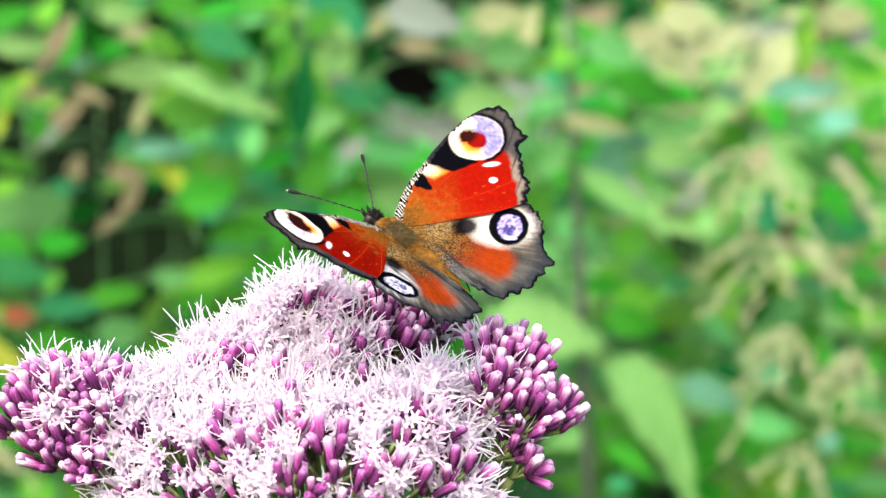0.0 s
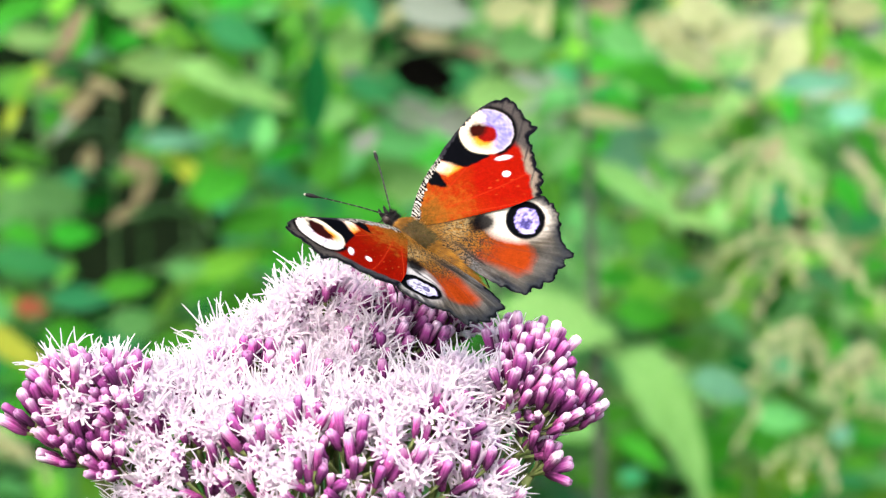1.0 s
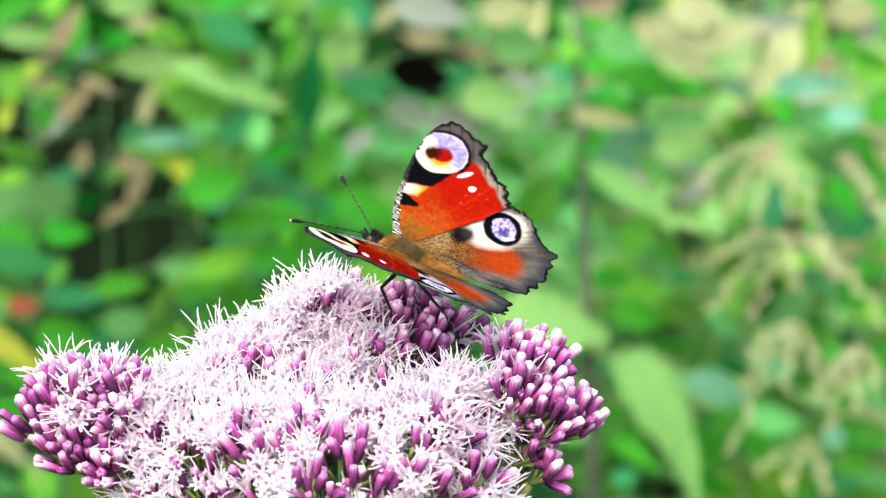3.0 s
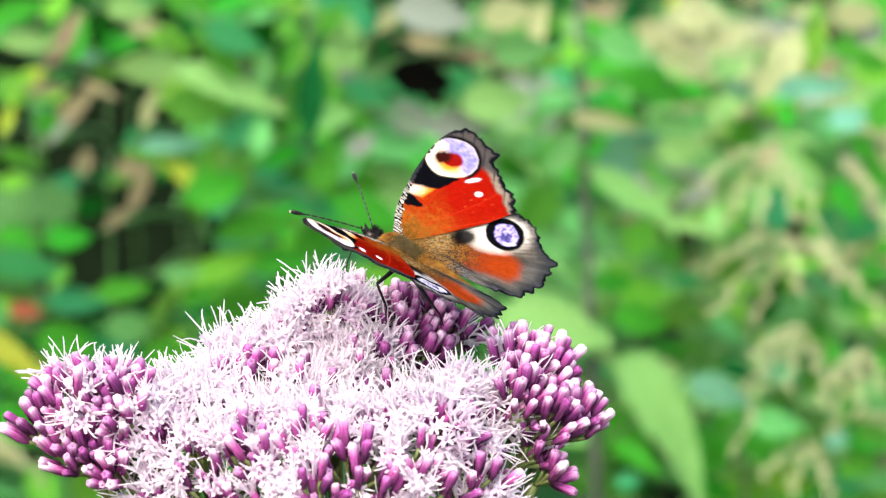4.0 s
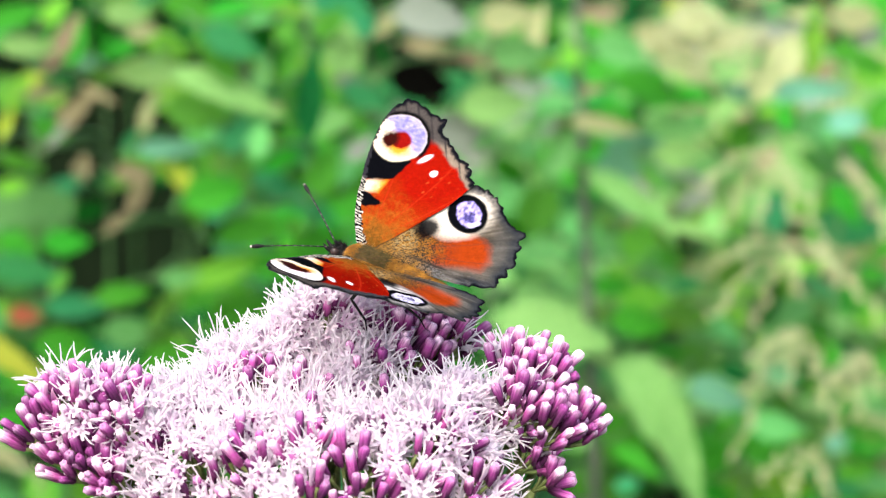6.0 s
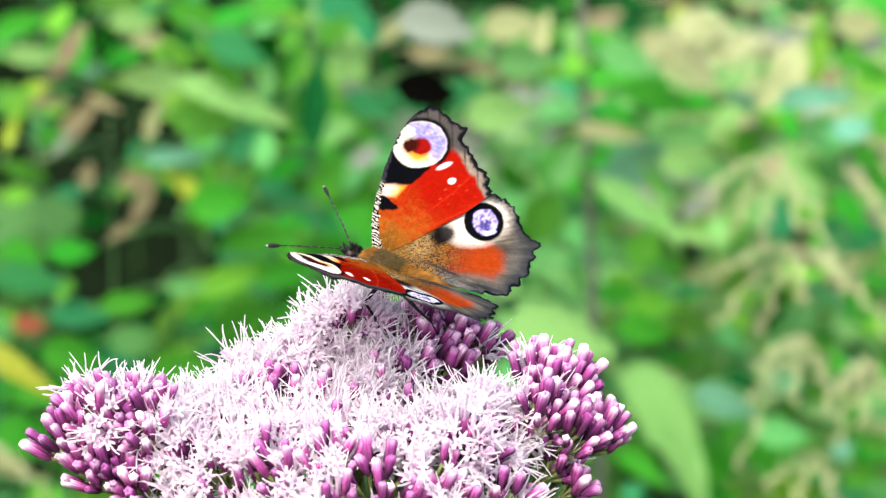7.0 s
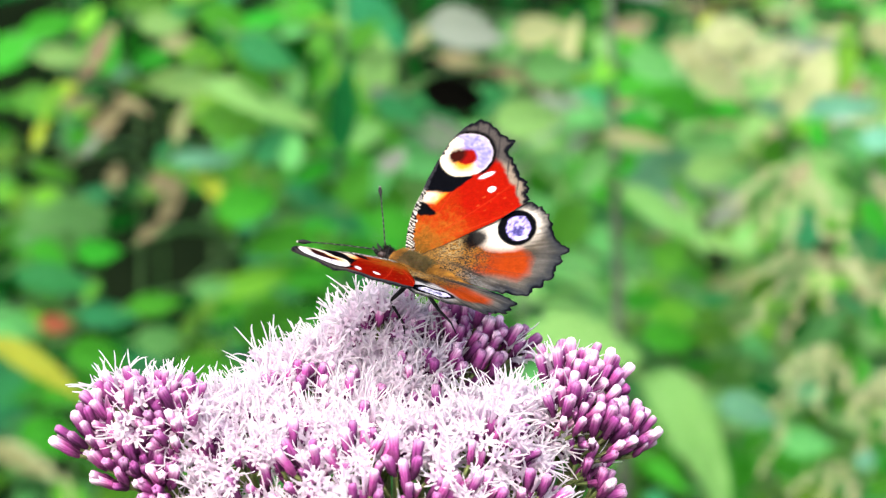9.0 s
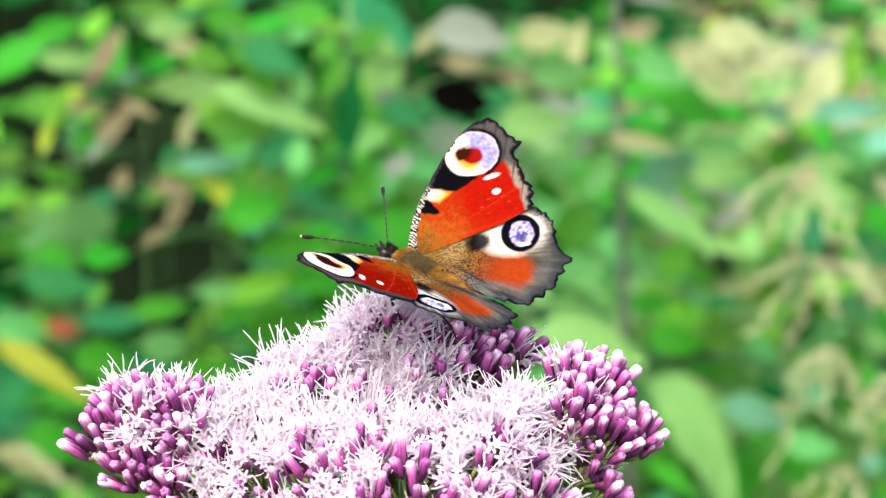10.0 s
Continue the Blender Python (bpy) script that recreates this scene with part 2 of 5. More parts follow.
class Field:
    """Smooth random values over a wing, for frayed borders of the colours."""

    def __init__(self, seed, step):
        self.g, self.step = np.random.RandomState(seed).rand(128, 128), step

    def __call__(self, a, b):
        x, y = a / self.step + 60.3, b / self.step + 40.7
        i, j = np.floor(x).astype(int), np.floor(y).astype(int)
        u, v = x - i, y - j
        u, v = u * u * (3 - 2 * u), v * v * (3 - 2 * v)
        g = lambda k, l: self.g[k % 128, l % 128]
        return (g(i, j) * (1 - u) + g(i + 1, j) * u) * (1 - v) + (g(i, j + 1) * (1 - u) + g(i + 1, j + 1) * u) * v - 0.5


def step(d, w):
    """1 inside (d below zero), 0 outside, with a border of width w."""
    return np.clip(0.5 - d / w, 0, 1)


def oval(a, b, ca, cb, ra, rb, turn=0.0):
    c, s = math.cos(radians(turn)), math.sin(radians(turn))
    x, y = (a - ca) * c + (b - cb) * s, -(a - ca) * s + (b - cb) * c
    return (np.sqrt((x / ra) ** 2 + (y / rb) ** 2) - 1) * min(ra, rb)


def facet(a, b, corners):
    """Signed distance to a convex patch whose corners run round it."""
    d = np.full(a.shape, -1e9)
    n = len(corners)
    area = sum(corners[k][0] * corners[(k + 1) % n][1] - corners[(k + 1) % n][0] * corners[k][1] for k in range(n))
    for k in range(n):
        (x0, y0), (x1, y1) = corners[k], corners[(k + 1) % n]
        ln = math.hypot(x1 - x0, y1 - y0)
        e = ((a - x0) * (y1 - y0) - (b - y0) * (x1 - x0)) / ln
        d = np.maximum(d, e if area > 0 else -e)
    return d


def over(col, colour, mask):
    colour = np.asarray(colour, float)
    return col * (1 - mask[:, None]) + colour * mask[:, None]


BLACK, CREAM, LILAC = (0.0022, 0.0024, 0.0035), (0.68, 0.6, 0.45), (0.25, 0.23, 0.6)
RED, ORANGE, BROWN = (0.24, 0.0055, 0.0018), (0.23, 0.036, 0.004), (0.1, 0.045, 0.008)
MARGIN, EDGE = (0.19, 0.15, 0.112), (0.005, 0.0055, 0.008)


def veins(a, b, origin, angles, width):
    """Thin lines that fan out from the wing's root."""
    x, y = a - origin[0], b - origin[1]
    r, t = np.hypot(x, y), np.degrees(np.arctan2(x, y))
    m = np.zeros(a.shape)
    for k in angles:
        bend = k + 10 * np.sin(r / 12) * np.sign(k - 5)
        m = np.maximum(m, step(np.abs(np.radians(t - bend)) * r - width, width * 1.5) * np.clip((r - 6) / 5, 0, 1))
    return m


def fore_tint(a, b, edge, outer, seed, side):
    """Colours of a forewing. edge: millimetres to the rim; outer: how far the nearest rim is the outer one; side: the
    left wing has its weaker light painted into its tones.
    """
    f1, f2, f3 = Field(seed, 1.1), Field(seed + 1, 0.4), Field(seed + 2, 4.0)
    j = f1(a, b) * 0.5 + f2(a, b) * 0.35
    # left wing: red darkened and orange reduced for how light falls on it
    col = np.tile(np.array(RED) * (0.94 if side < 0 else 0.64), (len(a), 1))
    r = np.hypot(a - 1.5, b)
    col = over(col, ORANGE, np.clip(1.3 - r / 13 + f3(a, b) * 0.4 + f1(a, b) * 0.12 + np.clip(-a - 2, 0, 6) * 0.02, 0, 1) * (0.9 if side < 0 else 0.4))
    col = over(col, (0.24, 0.095, 0.012), np.clip(1.5 - r / 8.0 + f1(a, b) * 0.7 + f2(a, b) * 0.6, 0, 1) * 0.6)
    col = over(col, BROWN, np.clip(1.35 - r / 5.2 + f1(a, b) * 0.6 + f2(a * 1.7, b * 1.7) * 0.8, 0, 1))
    col = over(col, (0.3, 0.02, 0.006), veins(a, b, (2, 0), (-38, -24, -10, 5, 13), 0.1) * 0.75)
    # pale margin, darker rim and the vein ends that cross it
    inner = edge - 2.15 + np.clip(1.2 - (b - 19) * 0.4, 0, 1.2) + j * 0.7
    m = step(inner, 0.7) * outer
    # the left wing's margin is a darker, shaded copy
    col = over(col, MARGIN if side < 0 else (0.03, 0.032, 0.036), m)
    col = over(col, (0.032, 0.031, 0.034), step(edge - 0.85 + j * 0.9, 0.7) * outer * 0.75)
    col = over(col, (0.035, 0.032, 0.032), step(oval(a, b, 10.2, 32.2, 4.6, 3.4) + j, 1.5) * m)
    tipped = np.clip((b - 25.5) / 1.5, 0, 1) * np.clip((4 - oval(a, b, 6.0, 24.4, 5.0, 5.2, 30)) / 0.5, 0, 1) * np.clip(((a - 6.0) * -0.5 + (b - 24.4) * 0.87) / 1.2, 0, 1)
    col = over(col, (0.055, 0.048, 0.044), tipped)
    m = np.maximum(m, tipped)
    stripes = np.clip(np.abs(((a - b * 0.55) / 2.6 + 0.1) % 1 - 0.5) * -12 + 1.3 + j, 0, 1)
    col = over(col, (0.022, 0.02, 0.021), stripes * m * 0.85)
    col = over(col, EDGE, step(edge - 0.75 + j * 1.1, 0.5) * outer)
    # black bar, yellow patch and the small black wedge at the front rim
    col = over(col, BLACK, step(facet(a, b, [(11.5, 21.3), (6.5, 21.8), (1.9, 20.9), (3.4, 16.0), (6.2, 14.4), (10.5, 13.4)]) + j * 0.35, 0.25))
    ylw = step(facet(a, b, [(10.0, 13.3), (6.2, 14.5), (4.2, 15.4), (4.9, 12.3), (8.6, 10.9)]) + j * 0.5, 0.9)
    pale = np.clip((a - 4.6) / 2.6 + j * 0.8, 0, 1)[:, None]
    col = col * (1 - ylw[:, None]) + ylw[:, None] * (np.array(CREAM) * pale + np.array((0.75, 0.26, 0.02)) * (1 - pale))
    col = over(col, BLACK, step(facet(a, b, [(8.0, 11.7), (5.6, 11.2), (3.0, 10.3), (5.8, 8.5), (7.6, 8.8)]) + j * 0.4, 0.25))
    # eye spot: cream disc, lilac outer half, dark and red heart, black rim
    disc = oval(a, b, 6.0, 24.4, 5.0, 5.2, 30) + j * 0.3
    way = ((a - 6.0) * -0.5 + (b - 24.4) * 0.87)
    col = over(col, BLACK, step(disc - 0.8, 0.5) * np.clip((way + 0.6) / 1.6, 0, 1))
    col = over(col, CREAM, step(disc, 0.35))
    lil = step(disc + 0.1, 0.4) * np.clip((way + 0.5 + f1(a, b) * 1.4) / 1.3, 0, 1)
    streak = np.clip(0.95 + f2(a * 0.6, b) * 0.7, 0.5, 1.25)
    # left wing: whitish in place of lilac, its sheen at this angle painted in
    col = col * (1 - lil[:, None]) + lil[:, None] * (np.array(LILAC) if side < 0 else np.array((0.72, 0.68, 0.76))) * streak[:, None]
    col = over(col, (0.7, 0.24, 0.02), step(oval(a, b, 5.5, 22.6, 2.4, 1.9) + j * 0.4, 1.6))
    col = over(col, (0.17, 0.004, 0.003), step(oval(a, b, 5.6, 24.1, 2.0, 1.95) + j * 0.5, 0.6))
    col = over(col, (0.025, 0.004, 0.003), step(oval(a, b, 7.5, 23.5, 1.5, 2.0) + j * 1.3, 1.1))
    if side > 0:
        out, way2 = np.hypot(a - 6.6, b - 23.6), np.degrees(np.arctan2(a - 6.6, b - 23.6))
        for ray in (-8, -62):
            col = over(col, (0.03, 0.008, 0.01), step(np.abs(np.radians(way2 - ray + j * 22 - out * 3)) * out - 0.12, 0.3) * step(disc + 0.1, 0.3) * 0.85)
        col = over(col, (0.02, 0.004, 0.004), step(oval(a, b, 6.5, 23.7, 3.1, 1.9, -10) + j * 1.0, 0.5))
    # white dots
    col = over(col, (0.86, 0.78, 0.84), step(oval(a, b, -0.3, 22.3, 0.5, 1.5, 35) + j * 0.3, 0.3))
    col = over(col, (0.9, 0.84, 0.86), step(oval(a, b, -3.1, 20.0, 0.62, 0.8, 35) + j * 0.15, 0.22))
    specks = step(np.hypot(((a * 1.1) % 2.1) - 1, ((b + a) % 2.3) - 1.1) - 0.16 - f1(a, b) * 0.3, 0.1)
    col = over(col, (0.75, 0.2, 0.05), specks * step(oval(a, b, -5, 17.5, 4.2, 4.0), 1) * 0.18)
    # front rim: barred black and cream near the root, dark further out
    rim = np.interp(b, [p[1] for p in FORE[:9]], [p[0] for p in FORE[:9]]) - a
    bars = np.clip(np.sin(b * 9.5 + rim * 1.6 + f1(a * 0.9, b) * 9) * 3 - 0.5 + f2(a * 1.6, b * 1.6) * 6, 0, 1)
    strip = step(rim - np.clip(1.9 - b * 0.07, 0.3, 2.3) + f2(a * 0.5, b) * 0.8, 0.15) * (b < 31)
    barred = np.array(BLACK) * (1 - bars[:, None]) + np.array((0.44, 0.42, 0.36)) * bars[:, None]
    near = np.clip((14.5 - b) / 1.0, 0, 1)[:, None]
    return col * (1 - strip[:, None]) + strip[:, None] * (barred * near + np.array((0.02, 0.02, 0.024)) * (1 - near))


def hind_tint(a, b, edge, outer, seed, side):
    f1, f2, f3 = Field(seed, 1.1), Field(seed + 1, 0.35), Field(seed + 2, 4.0)
    j = f1(a, b) * 0.6 + f2(a, b) * 0.35
    col = np.tile(np.array((0.064, 0.054, 0.039)), (len(a), 1))
    col = over(col, (0.026, 0.033, 0.037), np.clip((-a - 17) / 4 + f3(a, b), 0, 1) * 0.6)
    col = over(col, (0.1, 0.1, 0.098), step(b - 2.2 + j * 1.6, 1.6) * np.clip(0.75 + f2(a * 2, b * 2) * 1.6, 0.2, 1))
    # orange field
    d = facet(a, b, [(-3.0, 3.2), (-3.0, 6.0), (-9.0, 9.4), (-16.0, 11.4), (-18.8, 10.6), (-20.6, 7.4), (-19.8, 4.4), (-12.0, 2.5)]) + j * 0.9
    fld = step(d, 1.7)
    deep = np.clip((-a - 7) / 6 + f3(a, b) * 0.5, 0, 1)[:, None]
    col = col * (1 - fld[:, None]) + fld[:, None] * (np.array((0.13, 0.045, 0.005)) * (1 - deep) + np.array((0.22, 0.028, 0.004)) * deep)
    r = np.hypot(a - 0.5, b - 0.5)
    col = over(col, (0.2, 0.1, 0.018), np.clip(2.1 - r / 6.5 + f1(a, b) * 0.6, 0, 1) * 0.9)
    speck = np.clip(f2(a * 1.9, b * 1.9) * 8 + f2(b * 2.6, a * 2.6) * 7 + 0.35, 0, 1)
    col = over(col, (0.02, 0.018, 0.015), speck * np.clip(1.6 - np.abs(r - 8.0) / 5.5, 0, 1) * 0.96)
    col = over(col, (0.28, 0.21, 0.1), np.clip(f2(a * 1.8 + 9, b * 1.8 + 4) * 7 + 0.1, 0, 0.6) * step(oval(a, b, -3.6, 6.0, 2.2, 3.6, -25) + j, 1.6))
    col = over(col, (0.03, 0.028, 0.026), veins(a, b, (0, 0), (-88, -74, -62, -50, -38), 0.1) * 0.35 * (r > 9))
    # dark hairy band beside the body
    col = over(col, (0.02, 0.018, 0.016), np.clip(0.55 + f1(a * 0.3, b * 2.2) * 2.5, 0, 1) * step(np.abs(b - 1.6) - 0.9, 1.0) * np.clip((-a - 4) / 4, 0, 1) * 0.95)
    # eye spot: broad white ring, black ring, lilac heart
    white = oval(a, b, -12.0, 14.4, 6.6, 4.6, 135) + j * 0.5
    fade = np.clip(1.05 - np.clip(-a - 13.5, 0, 9) * 0.16, 0.15, 1)
    # left wing: a dimmer copy of the ring's white, shading put into colour
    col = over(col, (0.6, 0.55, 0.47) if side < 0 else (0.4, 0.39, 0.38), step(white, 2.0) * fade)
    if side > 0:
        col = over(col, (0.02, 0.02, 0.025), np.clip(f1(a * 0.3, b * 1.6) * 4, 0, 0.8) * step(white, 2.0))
    col = over(col, BLACK, step(oval(a, b, -6.9, 9.0, 1.8, 2.5, 40) + j * 0.9, 1.3) * 0.95)
    ring = oval(a, b, -12.5, 14.9, 3.75, 4.35, 135) + j * 0.25
    col = over(col, BLACK, step(ring, 0.35))
    heart = step(oval(a, b, -12.7, 15.0, 2.35, 2.85, 135) + j * 0.45, 0.3)
    streak = np.clip(0.7 + f2(a, b * 0.6) * 1.3, 0.1, 1.1)
    # left wing: paler heart, with the sheen seen from this angle painted in
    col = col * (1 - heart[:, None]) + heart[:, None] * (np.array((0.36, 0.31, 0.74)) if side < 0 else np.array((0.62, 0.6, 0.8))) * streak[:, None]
    col = over(col, (0.012, 0.01, 0.09), step(oval(a, b, -13.3, 14.1, 0.9, 0.8) + j, 0.4) * 0.8)
    col = over(col, (0.6, 0.55, 0.85), step(oval(a, b, -14.6, 13.2, 0.45, 1.2, 45) + j * 0.3, 0.3))
    col = over(col, (0.15, 0.135, 0.115), step(np.abs(edge - 3.2) - 1.1 + j, 1.6) * np.clip(ring * 2, 0, 1) * outer * 0.2)
    # streaks towards the rim, dark rim
    ray = np.arctan2(a, b) * 60
    streak = np.clip(f1(ray, r * 0.12) * 2.2 + f2(ray * 0.5, r * 0.1), -1, 1)
    col = col * (1 + 0.38 * (streak * (1 - 0.75 * fld) * np.clip(ring * 2, 0, 1) * np.clip((r - 14) / 5, 0, 1))[:, None])
    col = over(col, (0.017, 0.021, 0.028), step(edge - 1.25 + j * 2.0, 1.9) * np.clip(ring * 2, 0, 1) * outer * 0.85)
    return over(col, (0.004, 0.0045, 0.0065), step(edge - 0.42 + j * 0.9, 0.4) * outer)


def wing_mesh(name, outline, root, tint, outer_span, side, seed, lift):
    """A wing as a thin closed shell: rays from the root to the rim, with the scales' colours on the upper face."""
    n, m, low = 420, 170, 10
    rim, lo, hi = resample(outline, n, 0.11, seed, outer_span)
    root = np.array(root)
    v = np.linspace(0.0, 1.0, m) ** 0.8
    pts = root + (rim - root)[None, :, :] * v[:, None, None]
    # distance to the outer rim
    k = np.arange(n) / n
    shore = rim[(k > lo) & (k < hi)]
    edge = np.full((m, n), 1e9)
    for x, y in shore:
        edge = np.minimum(edge, np.hypot(pts[..., 0] - x, pts[..., 1] - y))
    outer = np.ones((m, n))
    a, b = pts[..., 0].ravel(), pts[..., 1].ravel()
    col = np.clip(tint(a, b, edge.ravel(), outer.ravel(), seed, side), 0, 1)
    c = lift(a, b)
    t = np.arctan2(a - root[0], b - root[1])
    c = c + 0.1 * np.sin(t * 26) * np.clip(np.hypot(a - root[0], b - root[1]) / 20, 0, 1)
    z = c.reshape(m, n)
    top = np.stack([a - PIVOT_X, side * b, c], 1)
    rows = np.linspace(0, m - 1, low).astype(int)
    under = np.stack([pts[rows, :, 0].ravel() - PIVOT_X, side * pts[rows, :, 1].ravel(), z[rows].ravel() - 0.14], 1)
    verts = np.concatenate([top, under]) * MM
    i, j = np.meshgrid(np.arange(m - 1), np.arange(n), indexing="ij")
    q = np.stack([i * n + j, i * n + (j + 1) % n, (i + 1) * n + (j + 1) % n, (i + 1) * n + j], -1).reshape(-1, 4)
    i, j = np.meshgrid(np.arange(low - 1), np.arange(n), indexing="ij")
    o = m * n
    u = np.stack([o + i * n + j, o + (i + 1) * n + j, o + (i + 1) * n + (j + 1) % n, o + i * n + (j + 1) % n], -1).reshape(-1, 4)
    j = np.arange(n)
    e = np.stack([(m - 1) * n + j, (m - 1) * n + (j + 1) % n, o + (low - 1) * n + (j + 1) % n, o + (low - 1) * n + j], -1)
    faces = np.concatenate([q, u, e])
    if side > 0:
        faces = faces[:, ::-1]
    index = np.concatenate([np.zeros(len(q)), np.ones(len(u) + len(e))])
    me = mesh_of(name, verts, faces.tolist(), (WING, WING_UNDER), index)
    attr = me.color_attributes.new("tint", "FLOAT_COLOR", "POINT")
    full = np.ones((len(verts), 4), np.float32)
    full[: len(col), :3] = col
    full[len(col):, :3] = 0.02
    attr.data.foreach_set("color", full.ravel())
    return me


def fore_lift(a, b):
    return 0.15 + 0.014 * np.clip(b - 18, 0, 20) * (a - 3) / 2.2 - 0.002 * b * np.clip(a, -20, 20) * 0.3


def hind_lift(a, b):
    return -0.05 + 2.0 * np.exp(-(np.clip(b, 0, 99) / 4.5) ** 2) * np.clip(-a / 24, 0, 1) - 0.3 * np.clip((b - 10) / 10, 0, 1)


butterfly = tagged(new("butterfly"), "red butterfly with four eye spots feeding on pink blossom", "butterfly")
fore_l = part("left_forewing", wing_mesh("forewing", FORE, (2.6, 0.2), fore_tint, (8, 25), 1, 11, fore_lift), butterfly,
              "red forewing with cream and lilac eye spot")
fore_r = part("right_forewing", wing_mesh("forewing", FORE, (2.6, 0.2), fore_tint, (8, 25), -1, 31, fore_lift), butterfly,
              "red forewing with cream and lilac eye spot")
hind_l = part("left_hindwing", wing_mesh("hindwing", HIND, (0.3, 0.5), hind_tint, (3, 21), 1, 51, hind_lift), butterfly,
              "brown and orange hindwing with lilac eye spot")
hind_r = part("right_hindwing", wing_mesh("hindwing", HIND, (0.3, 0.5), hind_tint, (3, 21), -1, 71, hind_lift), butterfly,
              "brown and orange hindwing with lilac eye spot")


def lathe(rings, sides=20, bumpy=0.0):
    """A body along x: rings of (x, z, half width, half height), in millimetres."""
    b = Build()
    rows = []
    for x, z, w, h in rings:
        rows.append([(x * MM, (w * math.cos(2 * math.pi * s / sides)) * MM * (1 + bumpy * rng.uniform(-1, 1)),
                      (z + h * math.sin(2 * math.pi * s / sides)) * MM * 1.0) for s in range(sides)])
    b.grid(rows, closed=True)
    n = len(b.v)
    b.f += [tuple(range(sides)), tuple(range(n - 1, n - sides - 1, -1))]
    b.i += [0, 0]
    return b


thorax_rings = [(-4.2, -0.2, 1.2, 1.2), (-3.2, 0.0, 2.0, 1.8), (-1.5, 0.1, 2.5, 2.2), (0.5, 0.1, 2.6, 2.4), (2.5, 0.1, 2.4, 2.2), (4.2, 0.0, 1.9, 1.8), (5.3, 0.0, 1.1, 1.2)]
thorax = part("thorax", lathe(thorax_rings, 20, 0.03).mesh("thorax", BODY), butterfly, "furry golden brown thorax")
rings = []
for k in range(29):
    x = k / 28
    w = 2.0 * math.sin(math.pi * min(1, 0.22 + x * 0.79)) ** 0.6 + 0.12 * math.cos(x * 2 * math.pi * 7)
    rings.append((-3.6 - 13.5 * x, -0.1 - 0.2 * x - 1.2 * x * x, max(w, 0.15), max(w * 0.95, 0.15)))
abdomen = part("abdomen", lathe(rings, 18, 0.02).mesh("abdomen", BODY), butterfly, "brown ringed furry abdomen")
head_rings = [(5.0, 0.2, 0.8, 0.8), (5.7, 0.3, 1.25, 1.2), (6.5, 0.3, 1.35, 1.25), (7.3, 0.2, 1.1, 1.0), (7.8, 0.1, 0.5, 0.5)]
head = part("head", lathe(head_rings, 16, 0.04).mesh("head", CHITIN), butterfly, "dark furry head")
feelers = {}
for s in (-1, 1):
    eb = Build()
    eb.grid([[(0.95 * MM * math.cos(p) * math.cos(q) + 6.8 * MM, s * 1.05 * MM + 0.75 * MM * math.sin(p), 0.45 * MM + 0.95 * MM * math.cos(p) * math.sin(q))
              for q in np.linspace(0, 2 * math.pi, 14, endpoint=False)] for p in np.linspace(-1.5, 1.5, 9)], closed=True)
    part("eye", eb.mesh("eye", EYE), head, "glossy dark compound eye")
    pb = Build()
    pb.tube(curve3((7.4 * MM, s * 0.5 * MM, 0), (8.6 * MM, s * 0.7 * MM, 0.2 * MM), (9.3 * MM, s * 0.75 * MM, 1.3 * MM), 6),
            [0.3 * MM, 0.4 * MM, 0.4 * MM, 0.33 * MM, 0.22 * MM, 0.06 * MM], 8)
    part("palp", pb.mesh("palp", CHITIN), head, "upturned dark palp")
    # antenna: ringed shaft, club and pale tip
    foot = Vector((7.2, s * 0.55, 1.1)) * MM
    way = Vector((0.797, s * 0.600, 0.070)).normalized()
    bow = Vector((0, 0, 0.6 * MM))
    tip = foot + way * 16 * MM
    line3 = curve3(foot, (foot + tip) / 2 + bow, tip, 44)
    ab = Build()
    ab.tube(line3[:38], [0.145 * MM] * 38, 6)
    for i in range(len(ab.i)):
        ab.i[i] = 1 if (i // 6) % 4 == 0 and i < 37 * 6 else 0
    antenna = feelers[s] = part("antenna", ab.mesh("antenna", CHITIN, CHITIN_RING), butterfly, "thin dark antenna ringed with white")
    cb = Build()
    cb.tube(line3[36:], [0.15 * MM, 0.22 * MM, 0.31 * MM, 0.38 * MM, 0.41 * MM, 0.4 * MM, 0.35 * MM, 0.24 * MM], 8)
    part("club", cb.mesh("club", CHITIN), antenna, "black antenna club")
    tb = Build()
    d = (line3[-1] - line3[-2]).normalized()
    tb.tube([line3[-1] - d * 0.05 * MM, line3[-1] + d * 0.18 * MM, line3[-1] + d * 0.3 * MM], [0.25 * MM, 0.24 * MM, 0.08 * MM], 8)
    part("tip", tb.mesh("tip", CHITIN_PALE), antenna, "pale yellow antenna tip")
# legs: thigh, shin and foot of one side's middle and hind leg
for s in (-1, 1):
    for hip, knee, shin, foot in (((-0.8, 1.2, -1.6), (0.2, 7.0, -4.0), (-3.2, 7.0, -7.6), (-3.8, 7.2, -9.6)),
                                  ((-2.6, 1.2, -1.6), (-9.5, 5.4, -2.2), (-13.0, 6.0, -3.4), (-14.6, 6.2, -5.2))):
        lb = Build()
        p = [Vector((x, s * y, z)) * MM for x, y, z in (hip, knee, shin, foot)]
        q = [p[0], p[0].lerp(p[1], 0.5), p[1], p[1].lerp(p[2], 0.12), p[1].lerp(p[2], 0.9), p[2], p[2].lerp(p[3], 0.5), p[3]]
        lb.tube(q, [0.42 * MM, 0.46 * MM, 0.34 * MM, 0.28 * MM, 0.22 * MM, 0.17 * MM, 0.14 * MM, 0.1 * MM], 7)
        part("leg", lb.mesh("leg", CHITIN), butterfly, "thin black jointed leg")
pb = Build()
